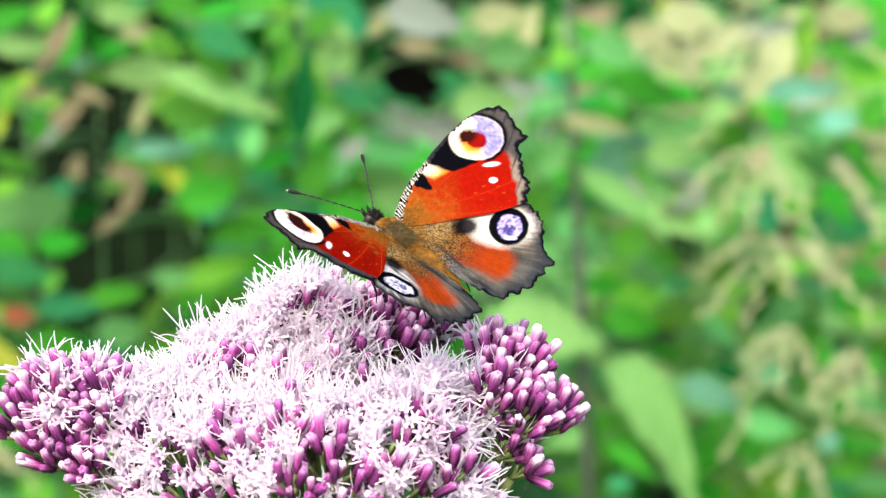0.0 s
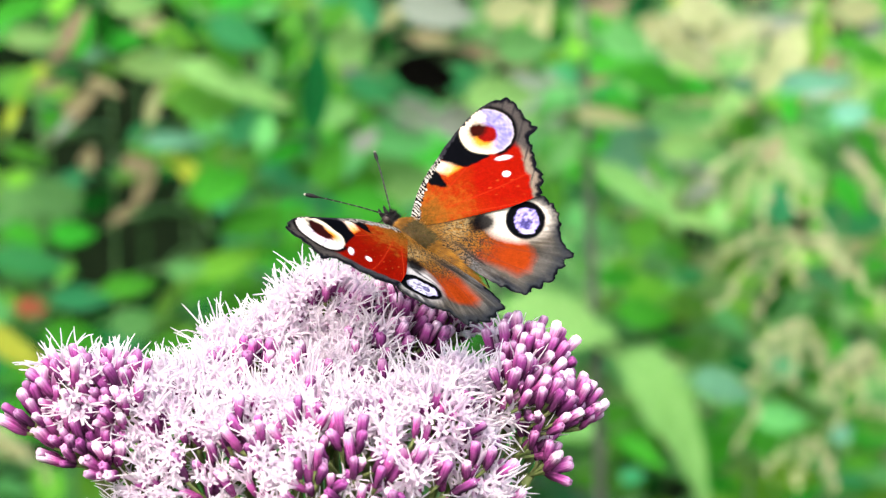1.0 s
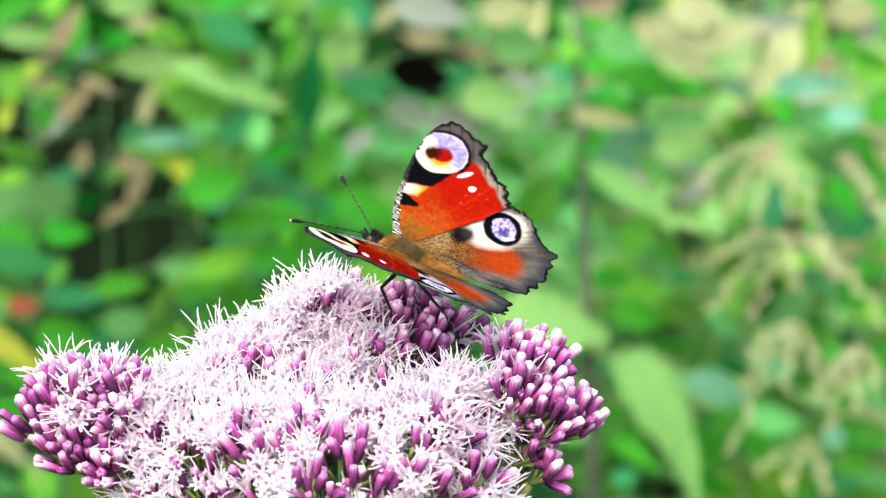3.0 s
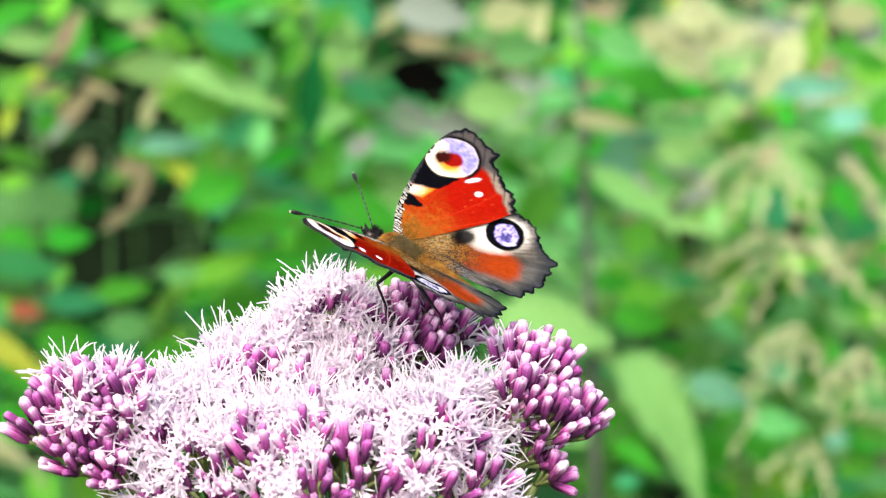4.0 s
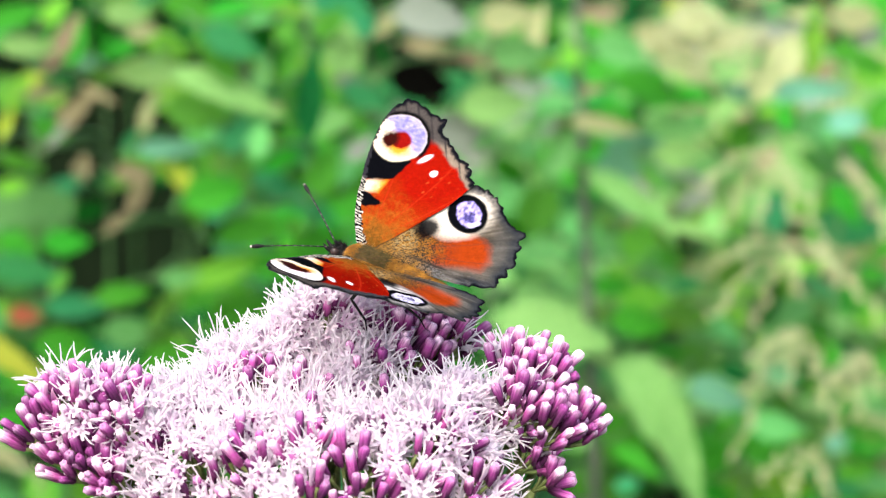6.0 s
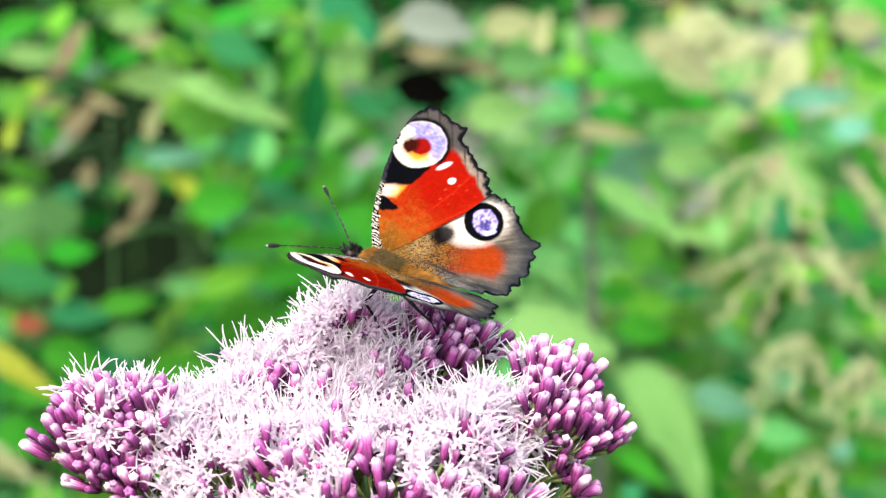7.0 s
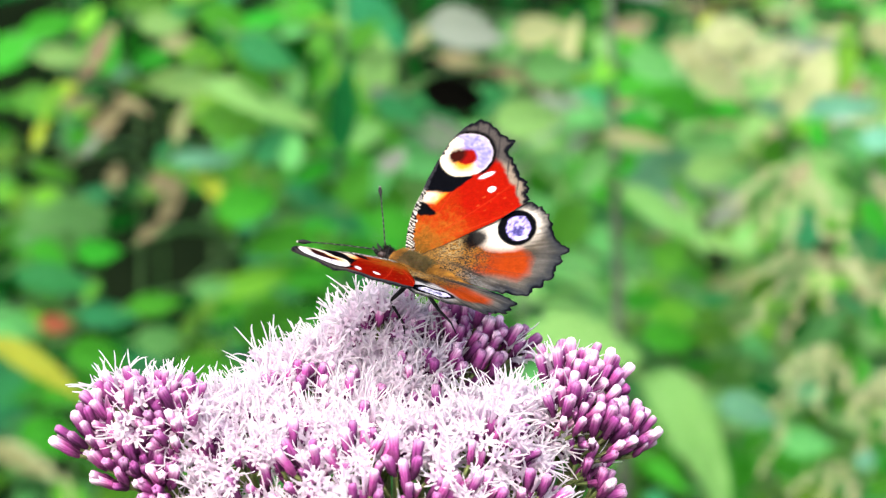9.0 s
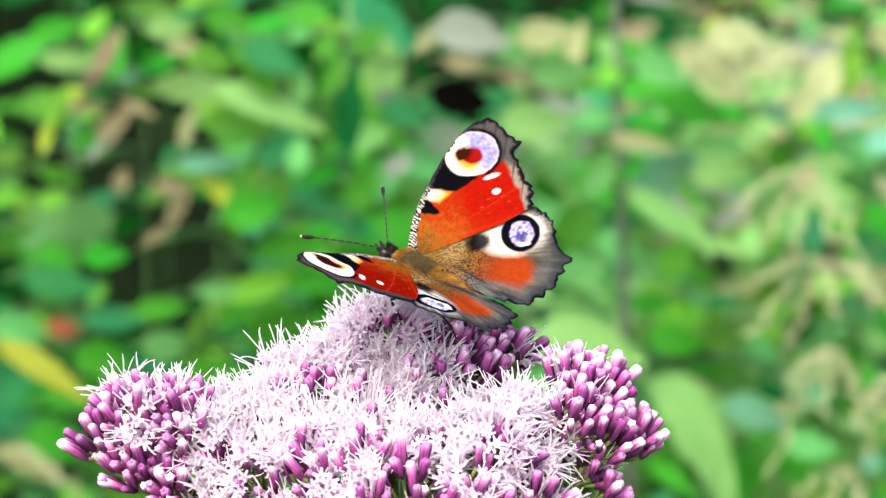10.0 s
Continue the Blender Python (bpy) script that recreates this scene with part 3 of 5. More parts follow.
pb.tube([Vector((7.6, 0, -0.4)) * MM, Vector((9.4, 0.6, -3.5)) * MM, Vector((9.2, 1, -7.5)) * MM, Vector((8.3, 1, -12.5)) * MM], [0.13 * MM, 0.12 * MM, 0.1 * MM, 0.08 * MM], 6)
part("proboscis", pb.mesh("proboscis", CHITIN), butterfly, "thin dark proboscis")


def fur(name, count, spot, length, width, material, parent, label):
    """Fine hairs: spot() gives a root and the way each one points."""
    b = Build()
    for _ in range(count):
        o, d = spot()
        o, d = Vector(o) * MM, Vector(d).normalized()
        ln = length * rng.uniform(0.6, 1.3) * MM
        side = Vector((rng.uniform(-1, 1), rng.uniform(-1, 1), rng.uniform(-1, 1)))
        b.tube([o, o + d * ln * 0.55, o + d * ln + side * ln * 0.15], [width * MM, width * 0.8 * MM, width * 0.15 * MM], 3, cap=False)
    tagged(part(name, b.mesh(name, material), parent, label), kind="stuff")


def thorax_spot(dark_back):
    x, a = rng.uniform(-4, 5), rng.uniform(-0.5, math.pi + 0.5)
    w = float(np.interp(x, [r[0] for r in thorax_rings], [r[2] for r in thorax_rings]))
    h = float(np.interp(x, [r[0] for r in thorax_rings], [r[3] for r in thorax_rings]))
    if (abs(a - math.pi / 2) < 0.85 and -3.2 < x < 3.4) != dark_back:
        return thorax_spot(dark_back)
    return (x, w * math.cos(a), h * math.sin(a)), (-1.0 + rng.gauss(0, 0.3), 0.75 * math.cos(a), 0.55 * math.sin(a) + 0.1)


def abdomen_spot():
    x, a = rng.random() ** 1.2, rng.uniform(-0.2, math.pi + 0.2)
    w = 2.0 * math.sin(math.pi * min(1, 0.22 + x * 0.79)) ** 0.6
    return (-3.6 - 13.5 * x, w * math.cos(a), -0.1 - 0.2 * x - 1.2 * x * x + w * math.sin(a)), (-1.2, 0.35 * math.cos(a) + rng.gauss(0, 0.2), 0.25 * math.sin(a) + 0.1)


def head_spot():
    a = rng.uniform(-0.3, math.pi + 0.3)
    return (rng.uniform(5, 7.4), 1.15 * math.cos(a), 0.3 + 1.1 * math.sin(a)), (0.2 + rng.gauss(0, 0.5), math.cos(a), math.sin(a) + 0.3)


fur("thorax_fur", 2200, lambda: thorax_spot(False), 1.7, 0.045, FUR, butterfly, "golden brown fur on the thorax")
fur("back_fur", 900, lambda: thorax_spot(True), 1.2, 0.045, FUR_DARK, butterfly, "dark olive fur on the back")
fur("abdomen_fur", 1800, abdomen_spot, 1.5, 0.045, FUR, butterfly, "brown fur on the abdomen")
fur("head_fur", 350, head_spot, 0.9, 0.04, CHITIN, butterfly, "short dark fur on the head")

# ---- the blossom ----
def bud_mesh(seed):
    """A closed flower bud: slim, pointed, with overlapping bracts round its foot."""
    r = random.Random(seed)
    b = Build()
    ln, w = r.uniform(4.2, 5.6), r.uniform(0.68, 0.9)
    bend = r.uniform(-0.35, 0.35)
    rows = []
    for x, k in ((0, 0.34), (0.14, 0.6), (0.36, 0.8), (0.58, 0.92), (0.76, 1.0), (0.89, 0.99), (0.97, 0.76), (1.0, 0.42), (0.95, 0.12)):
        rows.append([((w * k * (1 + 0.17 * math.cos(5 * a)) * math.cos(a) + bend * x * x) * MM, w * k * (1 + 0.17 * math.cos(5 * a)) * math.sin(a) * MM, x * ln * MM)
                     for a in (2 * math.pi * s / 10 for s in range(10))])
    b.grid(rows, closed=True)
    for k in range(4):
        a0 = 2 * math.pi * k / 4 + r.uniform(-0.3, 0.3)
        h = r.uniform(0.42, 0.8) * ln
        rows = []
        for x in (0, 0.5, 1.0):
            wd = (0.75, 0.7, 0.12)[int(x * 2)]
            rr = w * (0.62, 1.1, 1.12)[int(x * 2)]
            rows.append([(rr * math.cos(a0 + d * wd) * MM + bend * (x * h / ln) ** 2 * MM, rr * math.sin(a0 + d * wd) * MM, x * h * MM) for d in (-0.8, 0, 0.8)])
        b.grid(rows)
    return b.mesh("bud", BUD)


def floret_mesh(seed, wild=1.0):
    """An open flower head: a slim cup, five small corollas, and long white styles that stand out of them."""
    r = random.Random(seed)
    b = Build()
    rows = []
    for x, k in ((0, 0.3), (0.2, 0.8), (0.7, 1.0), (1.0, 0.9)):
        rows.append([(0.85 * k * math.cos(a) * MM, 0.85 * k * math.sin(a) * MM, 4.2 * x * MM) for a in (2 * math.pi * s / 8 for s in range(8))])
    b.grid(rows, 0, closed=True)
    for k in range(5):
        a = 2 * math.pi * (k + r.uniform(-0.25, 0.25)) / 5
        out = Vector((math.cos(a), math.sin(a), 0))
        foot = out * 0.45 * MM + Vector((0, 0, 3.2 * MM))
        axis = (out * r.uniform(0.25, 0.6) + Vector((0, 0, 1))).normalized()
        mouth = foot + axis * r.uniform(2.6, 3.6) * MM
        b.tube([foot, foot.lerp(mouth, 0.6), mouth], [0.28 * MM, 0.33 * MM, 0.52 * MM], 6, 1, cap=False)
        e1 = axis.orthogonal().normalized()
        e2 = axis.cross(e1)
        for p in range(5):
            q = 2 * math.pi * p / 5
            d = e1 * math.cos(q) + e2 * math.sin(q)
            t = e2 * math.cos(q) - e1 * math.sin(q)
            s = len(b.v)
            b.v += [mouth + d * 0.42 * MM + t * 0.34 * MM, mouth + d * 0.42 * MM - t * 0.34 * MM, mouth + d * 1.4 * MM + axis * 0.5 * MM - t * 0.22 * MM,
                    mouth + d * 1.4 * MM + axis * 0.5 * MM + t * 0.22 * MM]
            b.f.append((s, s + 1, s + 2, s + 3))
            b.i.append(1)
        for p in range(2 if r.random() < 0.7 else 1):
            ln = r.uniform(2.6, 5.0) * wild * MM
            spread = (e1 * r.uniform(-1, 1) + e2 * r.uniform(-1, 1)) * 0.8
            end = mouth + (axis + spread + out * 0.25).normalized() * ln
            mid = mouth.lerp(end, 0.5) + axis * ln * 0.07
            w = r.uniform(0.11, 0.16) * MM
            line = curve3(mouth - axis * 0.6 * MM, mid, end, 6)
            hook = (spread.cross(axis) * r.uniform(-1, 1) + axis * r.uniform(-0.5, 0.3)) * ln * 0.16 * wild
            line[4] += hook * 0.35
            line[5] += hook
            b.tube(line, [w * 0.8, w * 0.95, w * 1.05, w, w * 0.85, w * 0.4], 4, 2)
    return b.mesh("open_floret", BUD, COROLLA, STYLE)


BUDS = [bud_mesh(100 + k) for k in range(7)]
OPEN = [floret_mesh(200 + k, 0.9 + 0.35 * (k % 3 == 0)) for k in range(16)]
HEART = Vector((0.008, 0.012, 1.082))

# clusters of the flat-topped blossom: x, y, z of the crown (mm, z above one metre), radius, number, share of open florets
CROWN = [
    (7.9, 30.0, 132.2, 12, 20, 1),
    (2.5, 30.0, 128.0, 11, 18, 1),
    (-3.2, 26.0, 124.0, 11, 18, 1),
    (-8.6, 20.0, 121.6, 10, 14, 1),
    (13.0, 36.0, 127.3, 9, 18, 0.8),
    (8.0, 28.0, 124.1, 10, 20, 0.9),
    (4.4, 24.0, 120.8, 10, 18, 0.85),
    (11.0, 20.0, 118.1, 10, 20, 0.75),
    (21.8, 16.0, 114.2, 9, 18, 0.8),
    (6.2, 12.0, 117.7, 10, 20, 0.8),
    (-8.5, 12.0, 120.2, 9, 26, 0.1),
    (-0.8, 8.0, 118.3, 10, 20, 0.75),
    (29.8, 10.0, 115.2, 9, 18, 0.95),
    (-15.0, 14.0, 119.6, 9, 14, 1),
    (-13.0, 22.0, 122.3, 8, 9, 1),
]
BACK_BUDS = [
    (16.4, 32.0, 124.4, 10, 24, 0.7),
    (21.7, 34.0, 125.2, 10, 36, 0.0),
    (27.1, 36.0, 124.5, 10, 38, 0.0),
    (32.6, 36.0, 121.8, 8, 26, 0.06),
    (20.3, 28.0, 120.8, 9, 24, 0.3),
    (26.7, 30.0, 119.7, 9, 26, 0.0),
    (15.1, 24.0, 120.8, 9, 20, 0.7),
]
SPRAY_LEFT = [
    (-41.1, 0.0, 118.3, 10, 28, 0.12),
    (-46.7, -2.0, 113.0, 8, 20, 0.0),
    (-41.8, -4.0, 109.3, 8, 18, 0.0),
    (-34.4, -6.0, 107.1, 7, 22, 0.0),
    (-29.9, -3.0, 118.2, 8, 19, 0.4),
    (-35.4, 0.0, 118.3, 9, 22, 0.25),
    (-32.2, -8.0, 104.8, 6, 16, 0.0),
    (-38.5, -6.0, 107.3, 7, 18, 0.0),
    (-30.6, -6.0, 114.9, 7, 18, 0.1),
    (-43.5, 8.0, 118.9, 7, 6, 1),
    (-32.6, 10.0, 118.1, 8, 8, 1),
    (-25.8, 8.0, 117.1, 8, 8, 1),
]
SPRAY_RIGHT = [
    (48.4, 20.0, 119.4, 9, 30, 0.16),
    (52.0, 16.0, 117.0, 10, 36, 0.06),
    (58.9, 14.0, 110.7, 8, 30, 0.0),
    (53.5, 8.0, 112.0, 8, 26, 0.0),
    (48.3, 8.0, 116.3, 9, 26, 0.05),
    (47.6, 22.0, 119.8, 7, 12, 0.3),
    (53.4, 18.0, 119.4, 7, 14, 0.0),
    (49.9, 22.0, 120.0, 7, 11, 0.0),
    (53.1, 6.0, 100.6, 5, 10, 0.0),
    (50.9, 6.0, 105.5, 6, 10, 0.1),
    (43.1, 8.0, 113.6, 8, 16, 0.6),
]
MIDDLE = [
    (-15.3, 6.0, 118.2, 10, 16, 1),
    (-21.8, 4.0, 117.7, 10, 16, 1),
    (-8.3, -2.0, 116.4, 11, 18, 1),
    (1.2, -6.0, 116.1, 10, 19, 0.75),
    (11.3, -4.0, 116.6, 11, 18, 1),
    (21.5, -6.0, 116.3, 11, 18, 1),
    (32.7, -6.0, 116.9, 10, 17, 0.95),
    (-19.8, -10.0, 112.9, 11, 15, 0.8),
    (-9.4, -14.0, 111.1, 10, 14, 0.45),
    (38.3, -4.0, 111.5, 9, 14, 0.7),
    (-24.9, -6.0, 113.8, 8, 12, 1),
    (35.6, 6.0, 119.1, 8, 12, 1),
]
FRONT = [
    (-2.5, -18.0, 112.2, 8, 11, 0.3),
    (6.4, -16.0, 113.5, 9, 15, 0.12),
    (15.6, -20.0, 111.5, 9, 11, 0.25),
    (26.4, -18.0, 111.4, 9, 9, 0.42),
    (-25.4, -12.0, 103.4, 10, 10, 1),
    (-14.6, -18.0, 103.7, 9, 9, 0.75),
    (-3.1, -24.0, 105.6, 9, 9, 0.6),
    (8.0, -26.0, 107.7, 8, 11, 0.2),
    (18.8, -26.0, 106.5, 9, 9, 0.3),
    (30.5, -22.0, 105.8, 9, 8, 0.4),
    (40.9, -12.0, 105.6, 8, 9, 0.4),
]
SKIRT = [
    (-29.4, -10.0, 95.2, 11, 12, 0.85),
    (-15.1, -20.0, 95.7, 11, 9, 0.75),
    (0.6, -28.0, 98.7, 10, 9, 0.47),
    (14.5, -30.0, 100.6, 10, 9, 0.38),
    (26.2, -26.0, 99.3, 10, 9, 0.56),
    (44.0, -8.0, 99.2, 8, 10, 0.7),
    (37.9, -14.0, 98.3, 9, 9, 0.56),
]

flower = tagged(new("hemp_agrimony"), "tall wild plant with a domed head of pink florets", "flower")
flower.location = (0.012, 0.012, 0.0)
FORK = Vector((0.012, 0.012, 1.035))


def in_flower(p):
    return Vector(p) - flower.location


sb = Build()
sb.tube([in_flower(p) for p in ((0.012, 0.012, -0.02), (0.02, 0.02, 0.3), (0.006, 0.008, 0.7), (0.012, 0.012, 0.95), FORK)],
        [0.005, 0.0046, 0.004, 0.0034, 0.0032], 12)
part("stem", sb.mesh("stem", STEM_PURPLE), flower, "slim reddish green stem")


def cluster(x, y, z, radius, number, share, r):
    top = Vector((x * MM, y * MM, 1 + z * MM))
    out = (top - HEART)
    out.z = max(out.z, 0.012)
    out.normalize()
    out = (out + Vector((0, 0, 0.25))).normalized()
    rad = radius * MM
    centre = top - out * rad
    b = Build()
    foot = centre - out * rad * 0.5
    b.tube([in_flower(p) for p in curve3(FORK, (FORK + foot) / 2 + Vector((0, 0, -0.006)), foot, 8)],
           [0.0014, 0.0013, 0.0012, 0.0011, 0.001, 0.001, 0.0009, 0.0009], 7)
    turn = along(out)
    if share > 0.72:
        number = int(number * 0.86)
    elif share < 0.15:
        number = int(number * 0.88)
    spots = []
    golden = math.pi * (3 - math.sqrt(5))
    for k in range(number):
        u = (k + 0.5) / number
        th = math.acos(1 - u * 0.78) + r.gauss(0, 0.05)
        ph = golden * k + r.gauss(0, 0.16)
        d = (turn @ Vector((math.sin(th) * math.cos(ph), math.sin(th) * math.sin(ph), math.cos(th)))).normalized()
        spots.append(d)
    places = []
    for d in spots:
        opened = r.random() < share
        reach = rad * r.uniform(0.9, 1.05) - (0.0078 if opened else 0.0034)
        o = centre + d * reach
        way = (d + Vector((r.gauss(0, 0.18), r.gauss(0, 0.18), (0.2 if opened else 0.75) + r.gauss(0, 0.15)))).normalized()
        places.append((opened, o, way))
        b.tube([in_flower(p) for p in curve3(foot, foot.lerp(o, 0.5) + way * rad * -0.12, o, 4)], [0.0005, 0.00045, 0.0004, 0.00045], 4)
    ob = part("flower_branch", b.mesh("flower_branch", STEM_PURPLE), flower, "small branch of florets and buds")
    for opened, o, way in places:
        m = Matrix.Translation(in_flower(o)) @ along(way) @ pose(0, 0, 0, 0, 0, r.uniform(0, 360))
        s = r.uniform(0.88, 1.18) if opened else r.uniform(0.86, 1.2)
        part("open_floret" if opened else "bud", r.choice(OPEN if opened else BUDS), ob, "", m @ Matrix.Scale(s, 4))

for rows in (CROWN, BACK_BUDS, SPRAY_LEFT, SPRAY_RIGHT, MIDDLE, FRONT, SKIRT):
    for row in rows:
        cluster(*row, random.Random(int(row[0] * 10) * 31 + int(row[2] * 10)))

# ---- the thicket behind ----
def leaf_mesh(name, wide, teeth, material, seed, curl=0.0):
    """A leaf along +y, one metre long before scaling: folded along its midrib, toothed, drooping at the tip."""
    r = random.Random(seed)
    b = Build()
    n = 17
    rows = []
    sag, fold = r.uniform(0.08, 0.2), r.uniform(0.12, 0.3)
    for k in range(n):
        t = k / (n - 1)
        w = wide * (math.sin(math.pi * t ** 0.72) ** 0.85) * (1 + (teeth if k % 2 else -teeth) * (0.05 < t < 0.95)) + 0.004
        row = []
        for s in (-1, -0.66, -0.3, 0, 0.3, 0.66, 1):
            row.append((s * w + curl * t * t, t, abs(s) * w * fold - sag * t * t + 0.018 * math.sin(t * 34) * abs(s)))
        rows.append(row)
    b.grid(rows)
    b.tube([(0, -0.18, -0.01), (0, 0.0, -0.006), (curl * 0.25, 0.5, -0.012 - sag * 0.25), (curl * 0.94, 0.97, -0.01 - sag * 0.94)], [0.014, 0.013, 0.009, 0.003], 5)
    return b.mesh(name, LEAF[material])


SHAPES = {}
for key in LEAF:
    SHAPES[key] = [leaf_mesh("leaf", w, t, key, 10 * i + 7) for i, (w, t) in enumerate(((0.27, 0.1), (0.3, 0.12), (0.2, 0.06), (0.24, 0.1)))]
BOWED = {"pale": leaf_mesh("leaf", 0.2, 0.02, "pale", 6, 0.6)}
SLIM = {key: leaf_mesh("leaf", 0.15 if key == "sage" else 0.13, 0.03, key, 5, 0.2 if key == "sage" else 0.0) for key in ("pale", "yellow", "green", "dry", "lime", "blue", "rust", "straw", "sage", "deep", "grey", "teal", "moss")}


def blade(me, parent, base, x, y, z, length, turn, lean):
    """A leaf with its middle at x, y, z; turn: which way its tip points, 90 is up; lean: how far its face looks up."""
    t, l = radians(turn), radians(lean)
    nrm = Vector((0.25 * math.cos(t), -math.cos(l), math.sin(l))).normalized()
    d = Vector((math.cos(t), 0.0, math.sin(t)))
    d = (d - nrm * d.dot(nrm)).normalized()
    side = d.cross(nrm)
    rot = Matrix((side, d, nrm)).transposed().to_4x4()
    o = Vector((x, y, z)) - d * length * 0.5 - base
    return part("leaf", me, parent, "", Matrix.Translation(o) @ rot @ Matrix.Scale(length, 4))


def plant(name, label, x, y, height, material=STEM, radius=0.0028, lean=(0.0, 0.0)):
    ob = tagged(new(name), label, "plant", "weeds behind the blossom")
    ob.location = (x, y, 0)
    b = Build()
    b.tube([(0, 0, -0.03), (lean[0] * 0.25, lean[1] * 0.25, height * 0.4), (lean[0] * 0.6, lean[1] * 0.6, height * 0.75), (lean[0], lean[1], height)],
           [radius * 1.3, radius * 1.15, radius, radius * 0.45], 8)
    part("stem", b.mesh("stem", material), ob)
    return ob


def stalk(ob, lean, height, target):
    """A thin leaf stalk from a plant's stem to a point."""
    b = Build()
    z = max(0.05, min(height, target.z - 0.015))
    f = z / height
    foot = Vector((lean[0] * f, lean[1] * f, z))
    if (foot - target).length > 0.004:
        b.tube(curve3(foot, (foot + target) / 2 + Vector((0, 0, 0.01)), target, 5), 0.0011, 5)
        part("leaf_stalk", b.mesh("leaf_stalk", STEM), ob)


def weed(name, label, x, y, height, leaves, material=STEM, radius=0.0028, lean=(0.0, 0.0)):
    """A plant whose leaves are given one by one: shape, colour, x, y, z, length, turn, lean."""
    ob = plant(name, label, x, y, height, material, radius, lean)
    for kind, key, lx, ly, lz, ln, turn, tilt in leaves:
        me = SLIM[key] if kind == "slim" else BOWED[key] if kind == "bowed" else SHAPES[key][int(lx * 1000 + lz * 700) % 4]
        lf = blade(me, ob, ob.location, lx, ly, lz, ln, turn, tilt)
        stalk(ob, lean, height, lf.matrix_basis @ Vector((0, -0.17, -0.01)))
    return ob


edge_weed = weed("weed", "bushy weed with yellowing leaves at its top", -0.207, 1.06, 0.988, [
    ("slim", "yellow", -0.205, 0.97, 0.961, 0.024, 75, 24),
    ("broad", "yellow", -0.199, 1.02, 0.970, 0.018, 30, 42),
    ("broad", "lime", -0.199, 0.97, 0.975, 0.022, 60, 24),
    ("broad", "pale", -0.190, 0.95, 1.001, 0.030, 10, 36),
    ("broad", "green", -0.208, 1.03, 1.003, 0.032, 20, 24),
    ("slim", "dry", -0.184, 0.97, 0.974, 0.025, 15, 36),
    ("broad", "green", -0.185, 0.98, 0.952, 0.020, -30, 30),
    ("slim", "yellow", -0.203, 0.93, 0.846, 0.057, -36, 45),
    ("slim", "straw", -0.229, 1.03, 0.762, 0.044, -25, 36),
    ("broad", "lime", -0.203, 0.97, 0.925, 0.017, 20, 24),
    ("broad", "green", -0.208, 1.03, 0.923, 0.026, -10, 36),
    ("broad", "lime", -0.188, 1.03, 1.006, 0.020, 60, 30),
], STEM, 0.0010)
weed("weed", "bushy weed with broad light green leaves", -0.167, 1.06, 0.999, [
    ("slim", "dry", -0.176, 0.97, 1.001, 0.042, 68, 36),
    ("slim", "dry", -0.178, 1.01, 0.955, 0.043, 57, 36),
    ("slim", "grey", -0.178, 0.96, 0.955, 0.019, 60, 36),
    ("broad", "blue", -0.168, 1.02, 0.980, 0.015, 20, 30),
    ("broad", "green", -0.170, 0.97, 0.996, 0.020, 70, 42),
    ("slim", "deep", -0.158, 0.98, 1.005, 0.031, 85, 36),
    ("broad", "pale", -0.140, 0.95, 1.018, 0.025, 10, 36),
    ("broad", "moss", -0.161, 1.01, 0.974, 0.017, 0, 36),
    ("broad", "dry", -0.176, 1.03, 0.922, 0.016, 80, 30),
    ("broad", "dry", -0.144, 0.99, 0.928, 0.020, 10, 36),
    ("broad", "green", -0.151, 0.99, 0.993, 0.023, 15, 30),
    ("slim", "dry", -0.158, 0.97, 0.973, 0.020, -25, 36),
], STEM, 0.0010)
weed("weed", "lime green weed with one long bowed blade", -0.128, 1.06, 1.001, [
    ("broad", "pale", -0.143, 1.03, 0.973, 0.044, 172, 24),
    ("slim", "pale", -0.091, 0.96, 0.977, 0.064, -17, 42),
    ("slim", "straw", -0.073, 1.01, 0.959, 0.014, 0, 36),
    ("slim", "straw", -0.137, 1.00, 0.959, 0.029, 82, 42),
    ("broad", "straw", -0.141, 1.02, 0.996, 0.018, 20, 30),
    ("broad", "lime", -0.132, 1.05, 0.983, 0.027, -25, 30),
    ("broad", "green", -0.096, 0.96, 0.994, 0.031, -60, 30),
    ("slim", "deep", -0.116, 1.01, 0.979, 0.014, 30, 42),
    ("broad", "moss", -0.108, 0.98, 0.962, 0.037, 5, 36),
    ("slim", "blue", -0.123, 0.99, 0.941, 0.039, 14, 36),
    ("broad", "teal", -0.143, 1.01, 0.941, 0.023, 40, 30),
    ("broad", "yellow", -0.128, 1.04, 0.918, 0.019, -10, 24),
    ("broad", "green", -0.116, 1.03, 1.007, 0.032, -10, 30),
], STEM, 0.0010)
